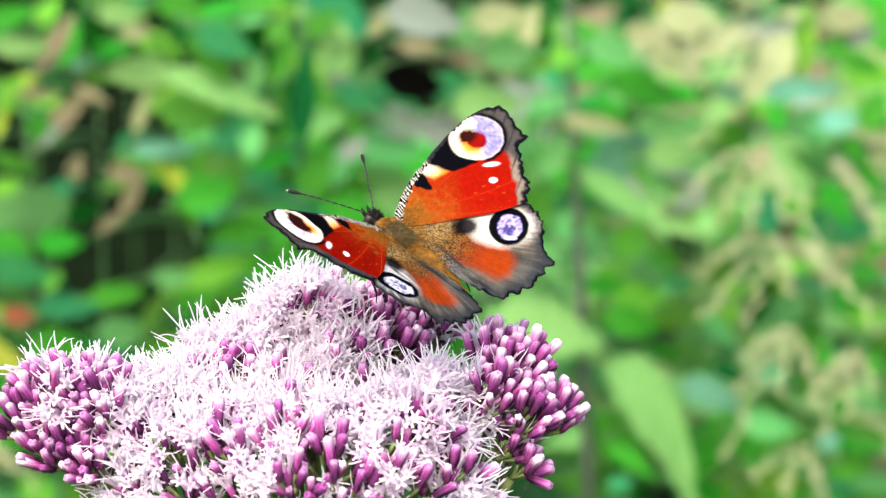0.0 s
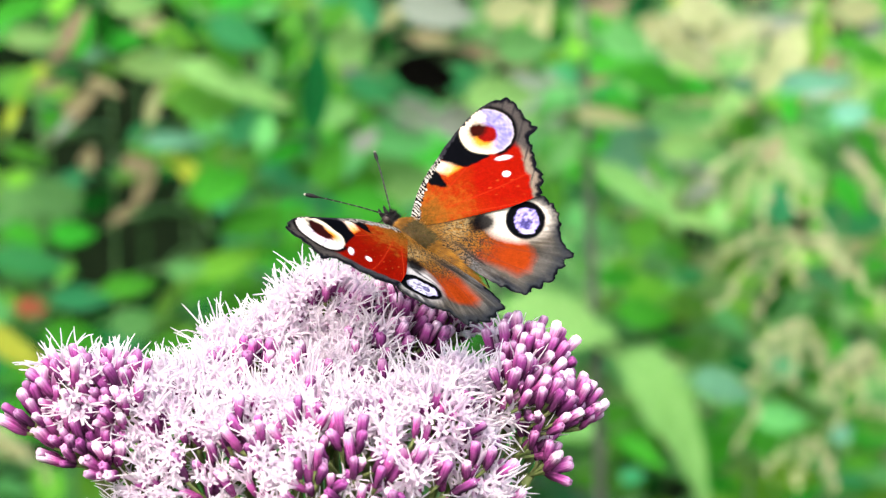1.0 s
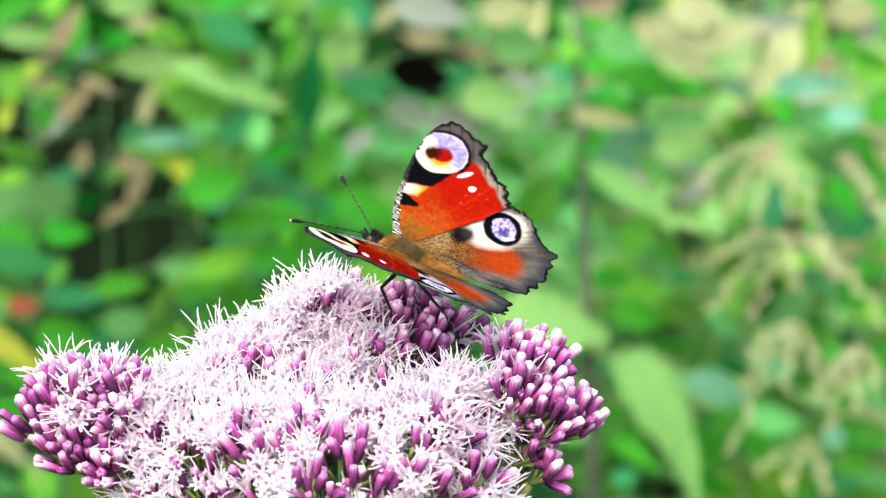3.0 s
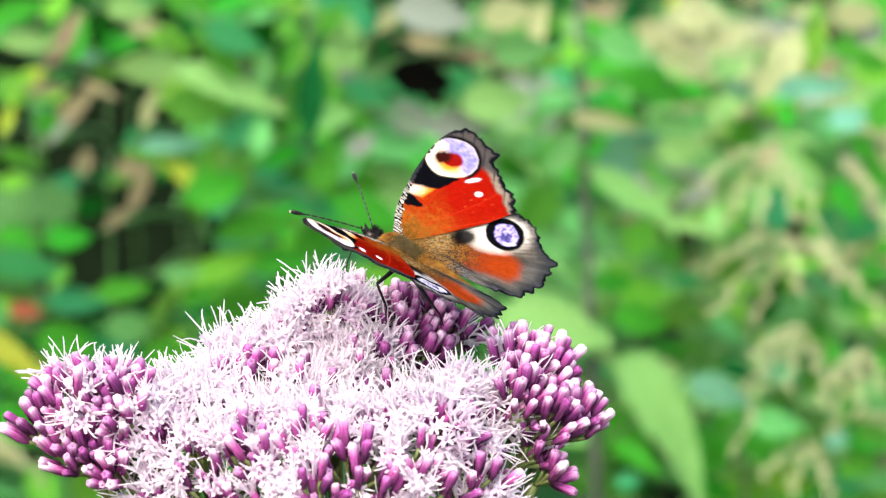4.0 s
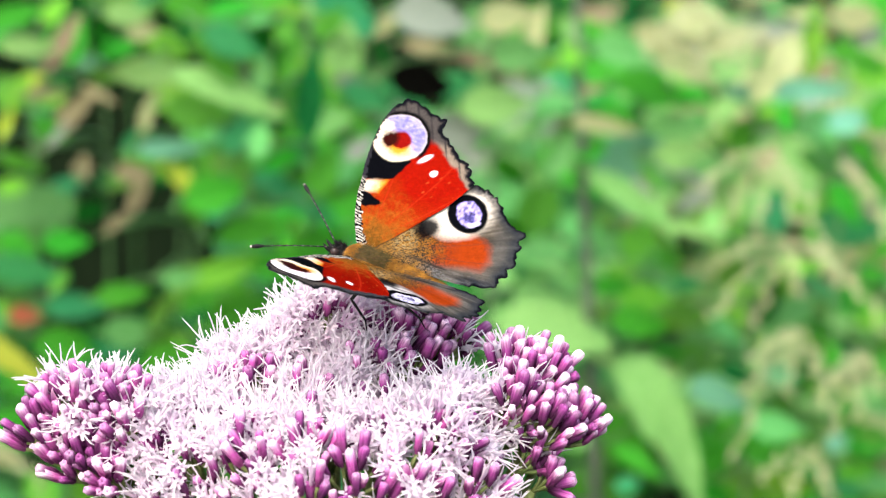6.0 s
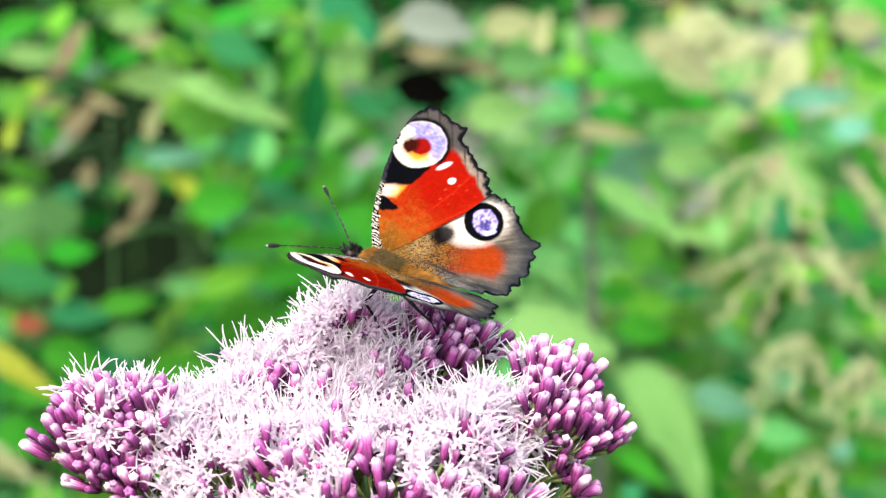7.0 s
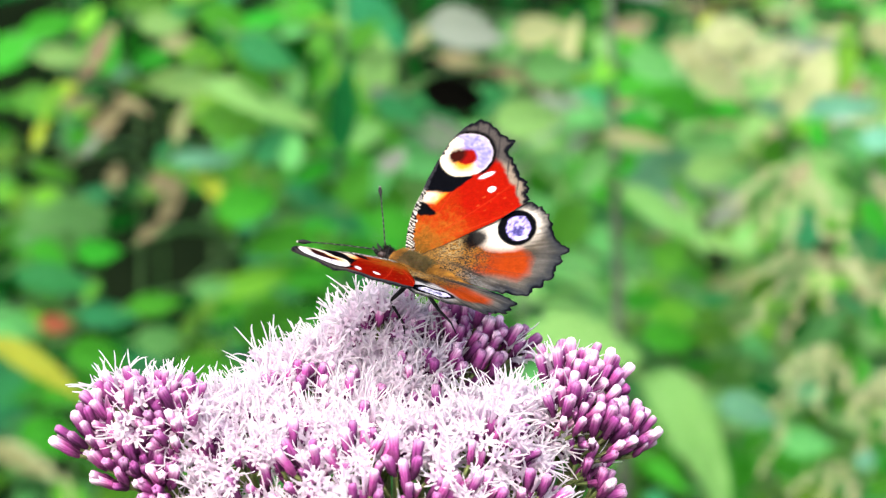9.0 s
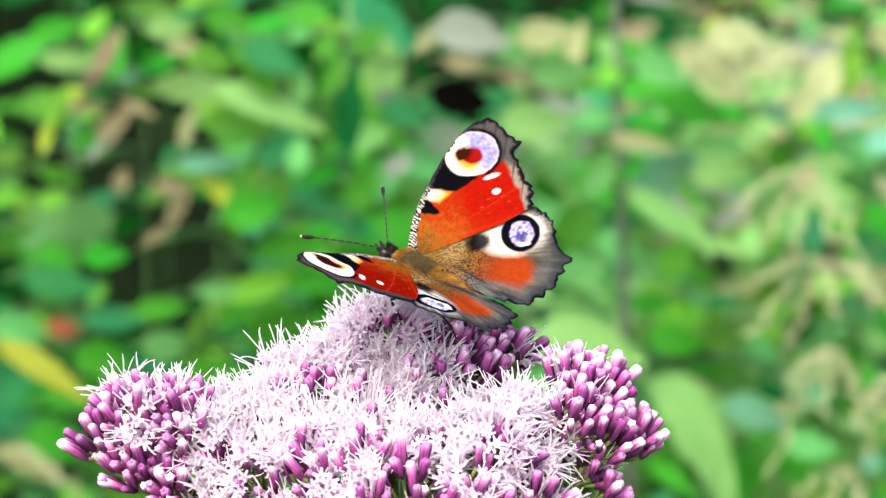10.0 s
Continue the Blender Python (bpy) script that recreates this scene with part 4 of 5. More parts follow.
weed("weed", "weed with bluish green leaves and dark stem", -0.057, 1.06, 1.019, [
    ("slim", "deep", -0.052, 0.98, 0.974, 0.056, 88, 30),
    ("broad", "teal", -0.089, 0.96, 1.002, 0.033, -20, 30),
    ("broad", "sage", -0.077, 0.98, 1.010, 0.016, 20, 24),
    ("broad", "moss", -0.062, 0.95, 1.011, 0.017, 60, 24),
    ("broad", "sage", -0.081, 1.04, 0.971, 0.026, 80, 36),
    ("broad", "green", -0.072, 1.02, 0.930, 0.032, 20, 36),
    ("broad", "sage", -0.076, 0.95, 0.955, 0.022, 85, 36),
    ("broad", "teal", -0.089, 0.98, 0.951, 0.025, 60, 30),
    ("broad", "green", -0.096, 1.03, 1.006, 0.026, 35, 42),
    ("broad", "teal", -0.076, 1.04, 0.910, 0.026, -40, 24),
    ("broad", "green", -0.045, 0.98, 0.933, 0.031, 70, 30),
    ("broad", "moss", -0.091, 1.04, 0.920, 0.021, 40, 36),
    ("slim", "green", -0.060, 0.96, 0.996, 0.034, 80, 42),
], STEM, 0.0040)
weed("weed", "weed with a withered pinkish leaf and green blades", -0.120, 1.06, 0.923, [
    ("slim", "dry", -0.143, 1.01, 0.915, 0.032, 70, 30),
    ("slim", "dry", -0.151, 0.98, 0.905, 0.020, 40, 24),
    ("broad", "yellow", -0.118, 0.99, 0.923, 0.019, -60, 42),
    ("broad", "green", -0.100, 0.97, 0.922, 0.036, 30, 36),
    ("broad", "moss", -0.120, 1.05, 0.895, 0.030, -70, 24),
    ("slim", "lime", -0.094, 0.99, 0.878, 0.054, 27, 30),
    ("broad", "green", -0.082, 0.99, 0.898, 0.040, 20, 30),
    ("broad", "sage", -0.117, 0.96, 0.880, 0.022, 10, 24),
    ("broad", "green", -0.147, 0.96, 0.871, 0.031, 15, 30),
    ("broad", "sage", -0.149, 1.01, 0.836, 0.032, 5, 30),
    ("slim", "moss", -0.133, 1.01, 0.850, 0.032, 70, 42),
    ("broad", "green", -0.111, 1.01, 0.859, 0.032, 50, 36),
], STEM, 0.0010)
weed("weed", "low weed with wide pale leaves and a rusty one", -0.194, 1.06, 0.904, [
    ("broad", "sage", -0.201, 1.05, 0.894, 0.059, 18, 50),
    ("broad", "teal", -0.196, 0.96, 0.883, 0.047, 8, 50),
    ("broad", "rust", -0.204, 1.00, 0.848, 0.019, 15, 42),
    ("broad", "teal", -0.179, 1.02, 0.848, 0.035, 8, 30),
    ("broad", "green", -0.181, 1.00, 0.888, 0.026, 10, 30),
    ("broad", "green", -0.205, 0.99, 0.889, 0.023, -20, 42),
    ("broad", "moss", -0.178, 0.95, 0.881, 0.017, 70, 42),
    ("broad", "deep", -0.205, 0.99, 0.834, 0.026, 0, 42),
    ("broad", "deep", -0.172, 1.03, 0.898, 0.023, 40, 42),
    ("broad", "green", -0.178, 0.97, 0.839, 0.034, -10, 24),
    ("broad", "green", -0.194, 0.98, 0.818, 0.037, 20, 30),
    ("broad", "sage", -0.227, 1.00, 0.847, 0.032, -10, 30),
    ("broad", "green", -0.206, 0.99, 0.788, 0.037, -15, 36),
], STEM, 0.0010)
weed("weed", "low weed with soft green leaves", -0.106, 1.06, 0.883, [
    ("broad", "green", -0.122, 0.96, 0.834, 0.039, 20, 24),
    ("broad", "green", -0.093, 1.04, 0.838, 0.044, 35, 36),
    ("broad", "moss", -0.132, 1.01, 0.834, 0.023, 60, 42),
    ("broad", "teal", -0.168, 1.05, 0.810, 0.035, 10, 24),
    ("broad", "green", -0.071, 1.00, 0.876, 0.034, 10, 24),
    ("broad", "green", -0.143, 0.99, 0.807, 0.040, 0, 30),
    ("broad", "teal", -0.094, 0.98, 0.825, 0.040, 15, 42),
    ("broad", "green", -0.049, 1.03, 0.881, 0.038, 30, 36),
    ("broad", "green", -0.031, 1.03, 0.912, 0.038, 20, 30),
    ("broad", "teal", -0.054, 1.02, 0.903, 0.035, -30, 36),
    ("broad", "green", -0.020, 0.98, 0.908, 0.040, -20, 42),
], STEM, 0.0010)
weed("weed", "weed with pale broad leaves over withered ones", -0.037, 1.06, 0.989, [
    ("broad", "pale", -0.038, 1.05, 0.982, 0.035, 85, 24),
    ("broad", "grey", -0.033, 1.04, 0.966, 0.021, 10, 36),
    ("broad", "grey", -0.025, 0.96, 0.949, 0.021, 60, 45),
    ("broad", "grey", -0.002, 1.05, 0.942, 0.032, -4, 30),
    ("broad", "grey", 0.024, 0.95, 0.960, 0.033, 8, 30),
    ("broad", "teal", -0.024, 1.03, 0.959, 0.032, -25, 36),
    ("broad", "pale", -0.044, 1.02, 0.950, 0.026, 20, 24),
    ("broad", "sage", -0.010, 1.04, 0.931, 0.041, 10, 42),
    ("broad", "green", -0.043, 1.01, 1.004, 0.026, 60, 42),
    ("broad", "teal", -0.036, 1.04, 1.004, 0.029, 20, 30),
    ("slim", "straw", -0.011, 1.03, 1.004, 0.032, 52, 30),
    ("broad", "pale", -0.010, 1.04, 0.908, 0.044, 10, 24),
    ("broad", "sage", -0.035, 1.01, 0.929, 0.026, 80, 36),
], STEM_GREY, 0.0020)
weed("weed", "weed with greyish withered leaves round a black leaf standing in for a shaded gap", 0.041, 1.06, 1.004, [
    ("broad", "grey", 0.011, 0.96, 1.015, 0.042, 5, 42),
    ("broad", "sage", 0.030, 1.04, 0.997, 0.028, 85, 24),
    ("slim", "dry", 0.010, 1.04, 0.984, 0.035, -6, 30),
    ("slim", "dry", 0.038, 0.97, 0.992, 0.034, 4, 36),
    ("broad", "teal", 0.028, 1.03, 0.962, 0.035, -20, 42),
    ("broad", "dry", 0.051, 1.04, 0.971, 0.019, 10, 42),
    ("broad", "pale", 0.043, 0.95, 0.973, 0.039, 10, 24),
    ("broad", "lime", 0.072, 1.02, 0.981, 0.019, 30, 24),
    ("slim", "straw", 0.062, 1.00, 1.001, 0.043, 75, 36),
    ("broad", "straw", 0.048, 1.01, 1.007, 0.032, 20, 30),
    ("broad", "sage", 0.054, 0.95, 0.999, 0.031, 10, 24),
    ("slim", "deep", -0.016, 1.03, 0.979, 0.026, -72, 20),
    ("slim", "teal", -0.005, 1.00, 0.967, 0.032, -25, 30),
    # no real leaf: a black blade set here as the gap's shade
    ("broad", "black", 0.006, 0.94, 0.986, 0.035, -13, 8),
], STEM_GREY, 0.0020)
weed("tall_weed", "tall grey-brown stalk with pale pointed leaves", 0.117, 0.99, 1.036, [
    ("bowed", "pale", 0.140, 0.98, 0.809, 0.082, -30, 30),
    ("slim", "pale", 0.113, 0.98, 0.918, 0.054, -32, 30),
    ("slim", "pale", 0.129, 0.98, 0.906, 0.025, -62, 30),
    ("slim", "pale", 0.144, 0.95, 0.909, 0.036, -3, 50),
    ("broad", "blue", 0.116, 1.03, 0.931, 0.050, 32, 24),
    ("slim", "straw", 0.098, 0.96, 0.961, 0.039, 5, 42),
    ("broad", "green", 0.092, 0.99, 0.940, 0.019, 20, 36),
    ("broad", "pale", 0.073, 0.95, 0.856, 0.062, 4, 46),
    ("broad", "sage", 0.062, 0.95, 0.836, 0.047, 20, 52),
    ("broad", "lime", 0.082, 0.99, 0.993, 0.020, 70, 42),
    ("slim", "dry", 0.093, 1.04, 0.963, 0.023, 28, 42),
    ("broad", "sage", 0.076, 0.96, 0.946, 0.031, 60, 24),
    ("broad", "green", 0.067, 1.04, 0.900, 0.038, 70, 36),
], STEM_DARK, 0.0033, (-0.035, 0.0))
seed_nettle = weed("nettle", "yellowing nettle hung with pale seed strands", 0.178, 1.02, 1.032, [
    ("broad", "blue", 0.170, 1.01, 0.968, 0.021, 10, 30),
    ("slim", "blue", 0.203, 0.98, 0.976, 0.048, 14, 36),
    ("broad", "blue", 0.222, 0.97, 0.962, 0.028, 20, 36),
    ("broad", "green", 0.175, 1.02, 0.945, 0.028, 38, 24),
    ("broad", "green", 0.187, 0.96, 0.966, 0.017, 100, 30),
    ("broad", "dry", 0.182, 0.98, 0.941, 0.020, 60, 36),
    ("broad", "pale", 0.163, 0.98, 0.924, 0.031, 85, 36),
    ("broad", "lime", 0.170, 1.04, 0.897, 0.023, 80, 24),
    ("broad", "green", 0.207, 1.00, 0.897, 0.019, 80, 24),
    ("broad", "teal", 0.191, 1.03, 0.900, 0.026, 85, 24),
    ("broad", "sage", 0.156, 0.97, 0.937, 0.031, 10, 42),
    ("broad", "moss", 0.170, 1.02, 0.870, 0.026, 36, 24),
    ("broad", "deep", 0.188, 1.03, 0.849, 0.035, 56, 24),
], STEM_GREY, 0.0012)
far_nettle = weed("nettle", "drooping nettle with pale seed strands", 0.221, 1.00, 1.000, [
    ("broad", "green", 0.219, 0.97, 0.997, 0.021, 10, 42),
    ("broad", "green", 0.237, 1.02, 0.981, 0.026, -10, 30),
    ("broad", "deep", 0.195, 1.01, 1.015, 0.017, 0, 36),
    ("broad", "green", 0.212, 1.04, 0.923, 0.021, -60, 42),
    ("broad", "green", 0.237, 1.04, 0.930, 0.023, -40, 30),
    ("broad", "teal", 0.233, 1.04, 0.889, 0.047, 5, 30),
    ("broad", "green", 0.222, 0.98, 0.916, 0.027, -60, 30),
    ("broad", "teal", 0.216, 1.02, 0.860, 0.029, -30, 42),
    ("broad", "green", 0.247, 1.04, 0.915, 0.026, -50, 42),
    ("broad", "green", 0.241, 1.00, 0.874, 0.020, 10, 36),
    ("broad", "green", 0.244, 0.98, 0.895, 0.025, 60, 42),
    ("broad", "sage", 0.212, 1.01, 0.951, 0.032, 20, 36),
    ("broad", "green", 0.238, 0.97, 0.968, 0.031, 70, 42),
], STEM, 0.0020)
weed("weed", "weed with broad bluish leaves beside a stalk", 0.123, 1.06, 0.989, [
    ("broad", "green", 0.126, 1.00, 0.970, 0.046, 12, 60),
    ("broad", "green", 0.146, 0.99, 0.970, 0.020, -20, 60),
    ("broad", "green", 0.116, 0.96, 0.903, 0.033, 70, 48),
    ("broad", "lime", 0.128, 1.01, 0.853, 0.043, 4, 60),
    ("broad", "green", 0.119, 0.99, 0.849, 0.034, 10, 48),
    ("broad", "teal", 0.143, 0.99, 0.871, 0.020, 30, 48),
    ("broad", "sage", 0.108, 0.97, 0.996, 0.036, 8, 48),
    ("broad", "moss", 0.100, 0.98, 0.909, 0.017, 80, 54),
    ("slim", "moss", 0.122, 0.98, 0.928, 0.023, -70, 42),
    ("broad", "green", 0.112, 1.02, 0.774, 0.044, -40, 42),
    ("broad", "green", 0.106, 1.01, 0.864, 0.029, 20, 42),
    ("broad", "pale", 0.099, 1.00, 0.836, 0.020, 80, 60),
    ("broad", "sage", 0.129, 1.03, 0.866, 0.026, 40, 60),
], STEM, 0.0010)
pale_weed = weed("weed", "weed with straw coloured withering top leaves", 0.152, 1.06, 1.013, [
    ("broad", "straw", 0.144, 1.00, 1.008, 0.032, 10, 30),
    ("broad", "straw", 0.125, 0.99, 0.999, 0.028, -15, 36),
    ("broad", "straw", 0.162, 0.99, 1.000, 0.031, 40, 30),
    ("broad", "yellow", 0.136, 1.05, 1.005, 0.015, 70, 24),
    ("slim", "lime", 0.207, 1.02, 0.996, 0.049, 82, 36),
    ("broad", "straw", 0.191, 1.00, 0.990, 0.037, 70, 42),
    ("broad", "straw", 0.142, 1.03, 0.978, 0.038, -10, 36),
    ("broad", "yellow", 0.201, 1.04, 0.968, 0.018, 30, 42),
    ("broad", "pale", 0.138, 1.01, 0.949, 0.040, 10, 42),
    ("broad", "pale", 0.142, 0.99, 0.939, 0.040, 12, 36),
    ("broad", "straw", 0.230, 1.03, 1.004, 0.032, 20, 36),
    ("broad", "grey", 0.241, 1.05, 0.991, 0.024, 40, 36),
    ("broad", "straw", 0.178, 0.96, 0.985, 0.028, 60, 24),
], STEM, 0.0010)
weed("nettle", "low nettle with fresh green leaves", 0.161, 1.06, 0.874, [
    ("broad", "blue", 0.158, 0.95, 0.822, 0.036, -2, 55),
    ("broad", "moss", 0.152, 1.02, 0.819, 0.038, 5, 54),
    ("broad", "deep", 0.171, 0.99, 0.821, 0.023, -10, 60),
    ("broad", "green", 0.163, 1.01, 0.771, 0.038, 60, 48),
    ("broad", "green", 0.177, 1.00, 0.784, 0.034, 20, 60),
    ("broad", "green", 0.163, 1.05, 0.736, 0.038, 0, 54),
    ("broad", "green", 0.135, 1.01, 0.828, 0.020, 10, 54),
    ("broad", "sage", 0.158, 1.04, 0.827, 0.026, 20, 54),
    ("broad", "moss", 0.146, 1.00, 0.850, 0.029, 10, 60),
    ("broad", "green", 0.104, 1.04, 0.742, 0.044, 0, 42),
    ("broad", "teal", 0.113, 0.96, 0.771, 0.017, 40, 48),
    ("broad", "green", 0.118, 0.96, 0.783, 0.031, -40, 48),
    ("broad", "sage", 0.167, 1.04, 0.831, 0.027, -40, 48),
], STEM, 0.0010)
weed("nettle", "low nettle with light green leaves in full light", 0.242, 1.06, 0.833, [
    ("broad", "green", 0.246, 1.05, 0.765, 0.038, 20, 60),
    ("broad", "pale", 0.221, 1.05, 0.785, 0.033, -15, 42),
    ("broad", "lime", 0.209, 1.05, 0.772, 0.033, 30, 60),
    ("broad", "green", 0.235, 1.05, 0.739, 0.038, -10, 48),
    ("broad", "pale", 0.248, 1.05, 0.794, 0.030, 60, 48),
    ("broad", "lime", 0.188, 1.05, 0.742, 0.035, 10, 54),
    ("broad", "green", 0.214, 1.05, 0.804, 0.033, 10, 60),
    ("broad", "sage", 0.207, 1.05, 0.842, 0.033, 60, 54),
    ("broad", "pale", 0.238, 1.05, 0.830, 0.033, -20, 60),
    ("broad", "lime", 0.250, 1.05, 0.836, 0.027, 40, 54),
    ("broad", "green", 0.220, 1.05, 0.829, 0.030, 10, 48),
    ("broad", "sage", 0.253, 1.05, 0.742, 0.033, 20, 60),
    ("broad", "sage", 0.177, 1.05, 0.816, 0.027, 20, 42),
], STEM, 0.0010)
weed("weed", "fresh weed with pale leaves in open light", 0.107, 1.06, 0.890, [
    ("broad", "pale", 0.056, 1.06, 0.832, 0.036, 20, 50),
    ("broad", "pale", 0.069, 1.06, 0.843, 0.036, -10, 45),
    ("broad", "sage", 0.088, 1.06, 0.816, 0.039, 20, 50),
    ("broad", "lime", 0.111, 1.06, 0.833, 0.033, 15, 56),
    ("broad", "pale", 0.074, 1.06, 0.803, 0.039, 10, 45),
    ("broad", "sage", 0.115, 1.06, 0.804, 0.030, 60, 50),
    ("broad", "pale", 0.098, 1.06, 0.791, 0.033, -10, 45),
    ("broad", "lime", 0.115, 1.06, 0.858, 0.030, 30, 45),
    ("broad", "lime", 0.142, 1.06, 0.833, 0.033, -5, 45),
    ("broad", "pale", 0.163, 1.06, 0.842, 0.033, 20, 45),
    ("broad", "lime", 0.178, 1.06, 0.823, 0.033, -20, 56),
    ("broad", "green", 0.160, 1.06, 0.765, 0.039, 60, 45),
    ("broad", "sage", 0.103, 1.06, 0.874, 0.027, 40, 45),
], STEM, 0.0010)
foot_nettle = weed("nettle", "low nettle with bluish leaves and seed strands", 0.208, 1.06, 0.852, [
    ("broad", "green", 0.219, 0.99, 0.834, 0.023, 80, 54),
    ("broad", "sage", 0.188, 0.95, 0.806, 0.033, 12, 48),
    ("broad", "green", 0.189, 0.97, 0.786, 0.042, -6, 42),
    ("broad", "blue", 0.222, 0.97, 0.792, 0.019, 60, 54),
    ("broad", "green", 0.232, 0.96, 0.780, 0.031, 40, 54),
    ("broad", "sage", 0.241, 0.96, 0.814, 0.028, 10, 54),
    ("broad", "teal", 0.195, 1.01, 0.815, 0.023, 20, 48),
    ("broad", "green", 0.184, 1.02, 0.799, 0.017, 70, 60),
    ("broad", "green", 0.236, 1.05, 0.784, 0.019, 30, 42),
    ("broad", "lime", 0.202, 1.01, 0.754, 0.032, 10, 42),
    ("broad", "green", 0.249, 1.02, 0.819, 0.023, 80, 48),
    ("broad", "teal", 0.226, 1.00, 0.759, 0.031, -20, 48),
    ("broad", "moss", 0.242, 0.97, 0.794, 0.025, 20, 54),
], STEM, 0.0010)

# gaps cleared along the camera's sight lines to fit its view of dark spots: x, z at y = 1, half width, half height, and
# how x and z run on with y
SIGHT_GAPS = [(0.006, 0.974, 0.025, 0.014, -0.024, -0.198), (-0.008, 0.991, 0.008, 0.010, -0.033, -0.187), (-0.151, 0.958, 0.011, 0.011, -0.127, -0.209),
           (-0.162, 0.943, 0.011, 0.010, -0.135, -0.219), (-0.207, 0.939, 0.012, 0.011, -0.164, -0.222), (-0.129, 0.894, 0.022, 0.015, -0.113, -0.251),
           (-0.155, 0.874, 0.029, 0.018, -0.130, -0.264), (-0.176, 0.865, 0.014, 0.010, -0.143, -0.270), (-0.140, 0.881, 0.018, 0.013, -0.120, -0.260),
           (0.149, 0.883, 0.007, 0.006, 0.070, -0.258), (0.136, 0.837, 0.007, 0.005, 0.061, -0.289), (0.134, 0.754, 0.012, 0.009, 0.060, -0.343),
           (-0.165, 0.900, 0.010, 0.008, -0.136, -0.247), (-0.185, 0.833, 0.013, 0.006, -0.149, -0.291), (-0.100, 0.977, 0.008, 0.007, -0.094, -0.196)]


def in_sight_gap(p, size):
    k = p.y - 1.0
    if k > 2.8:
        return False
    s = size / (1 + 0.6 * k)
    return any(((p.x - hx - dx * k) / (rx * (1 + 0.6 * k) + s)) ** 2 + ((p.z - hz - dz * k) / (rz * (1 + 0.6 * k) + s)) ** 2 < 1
               for hx, hz, rx, rz, dx, dz in SIGHT_GAPS)


def nettle(x, y, height, keys, count, r, warm=False, low=0.42):
    """A leafy weed: leaves in crossed pairs up its stem, tilted to the light."""
    lean = (r.uniform(-0.05, 0.05), r.uniform(-0.04, 0.04))
    if any(in_sight_gap(Vector((x + lean[0] * f, y + lean[1] * f, height * f)), 0.0) for f in (0.5, 0.6, 0.7, 0.8, 0.9)):
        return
    ob = plant("nettle", "leafy green nettle standing in a dense thicket", x, y, height, STEM, r.uniform(0.0008, 0.0012), lean)
    for k in range(count):
        z = low + (height - low) * (k + r.random() * 0.6) / count
        f = z / height
        a = (k % 2) * math.pi / 2 + (k // 2 % 2) * math.pi + r.gauss(0, 0.5)
        ln = r.uniform(0.042, 0.085) * (1.1 - 0.3 * f)
        out = Vector((math.cos(a), math.sin(a), 0))
        mid = Vector((x + lean[0] * f, y + lean[1] * f, z)) + out * (r.uniform(0.008, 0.04) + ln * 0.5)
        key = r.choice(keys)
        if warm and f > 0.84 and r.random() < 0.4:
            key = r.choice(("straw", "grey", "dry"))
        if in_sight_gap(mid, 0.006 + 0.32 * ln):
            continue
        drop = r.uniform(-0.5, 0.25)
        d = (out + Vector((0, 0, drop))).normalized()
        nrm = (Vector((0, 0, 1)) + Vector((r.gauss(0, 0.3), r.gauss(-0.6, 0.35), 0)))
        nrm = (nrm - d * nrm.dot(d)).normalized()
        rot = Matrix((d.cross(nrm), d, nrm)).transposed().to_4x4()
        o = mid - d * ln * 0.5 - ob.location
        part("leaf", r.choice(SHAPES[key]), ob, "", Matrix.Translation(o) @ rot @ Matrix.Scale(ln, 4))


r = random.Random(21)
for row, (y, step_x) in enumerate(((1.16, 0.075), (1.3, 0.075), (1.5, 0.08), (1.7, 0.08), (1.95, 0.085), (2.25, 0.09), (2.6, 0.1), (3.05, 0.13), (3.5, 0.14))):
    x = -0.36 - 0.1 * (y - 1.3) + 0.02 * row
    while x < 0.4 + 0.12 * (y - 1.3):
        px = x + r.uniform(-0.03, 0.03)
        right = (px - 0.04) / (y + 0.52)
        if right > 0.04:
            keys = ("green", "lime", "pale", "sage", "straw", "pale", "lime", "green", "pale")
        elif right > -0.02:
            keys = ("green", "sage", "pale", "teal", "sage", "green", "grey")
        else:
            keys = ("green", "green", "deep", "teal", "lime", "green", "sage", "green", "moss")
        # back rows get only deep leaves, so inner shade comes from their colour
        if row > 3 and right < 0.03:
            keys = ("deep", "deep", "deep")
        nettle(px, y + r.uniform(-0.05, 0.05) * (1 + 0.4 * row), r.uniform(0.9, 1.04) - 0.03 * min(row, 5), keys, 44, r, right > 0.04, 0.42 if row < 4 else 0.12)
        x += step_x


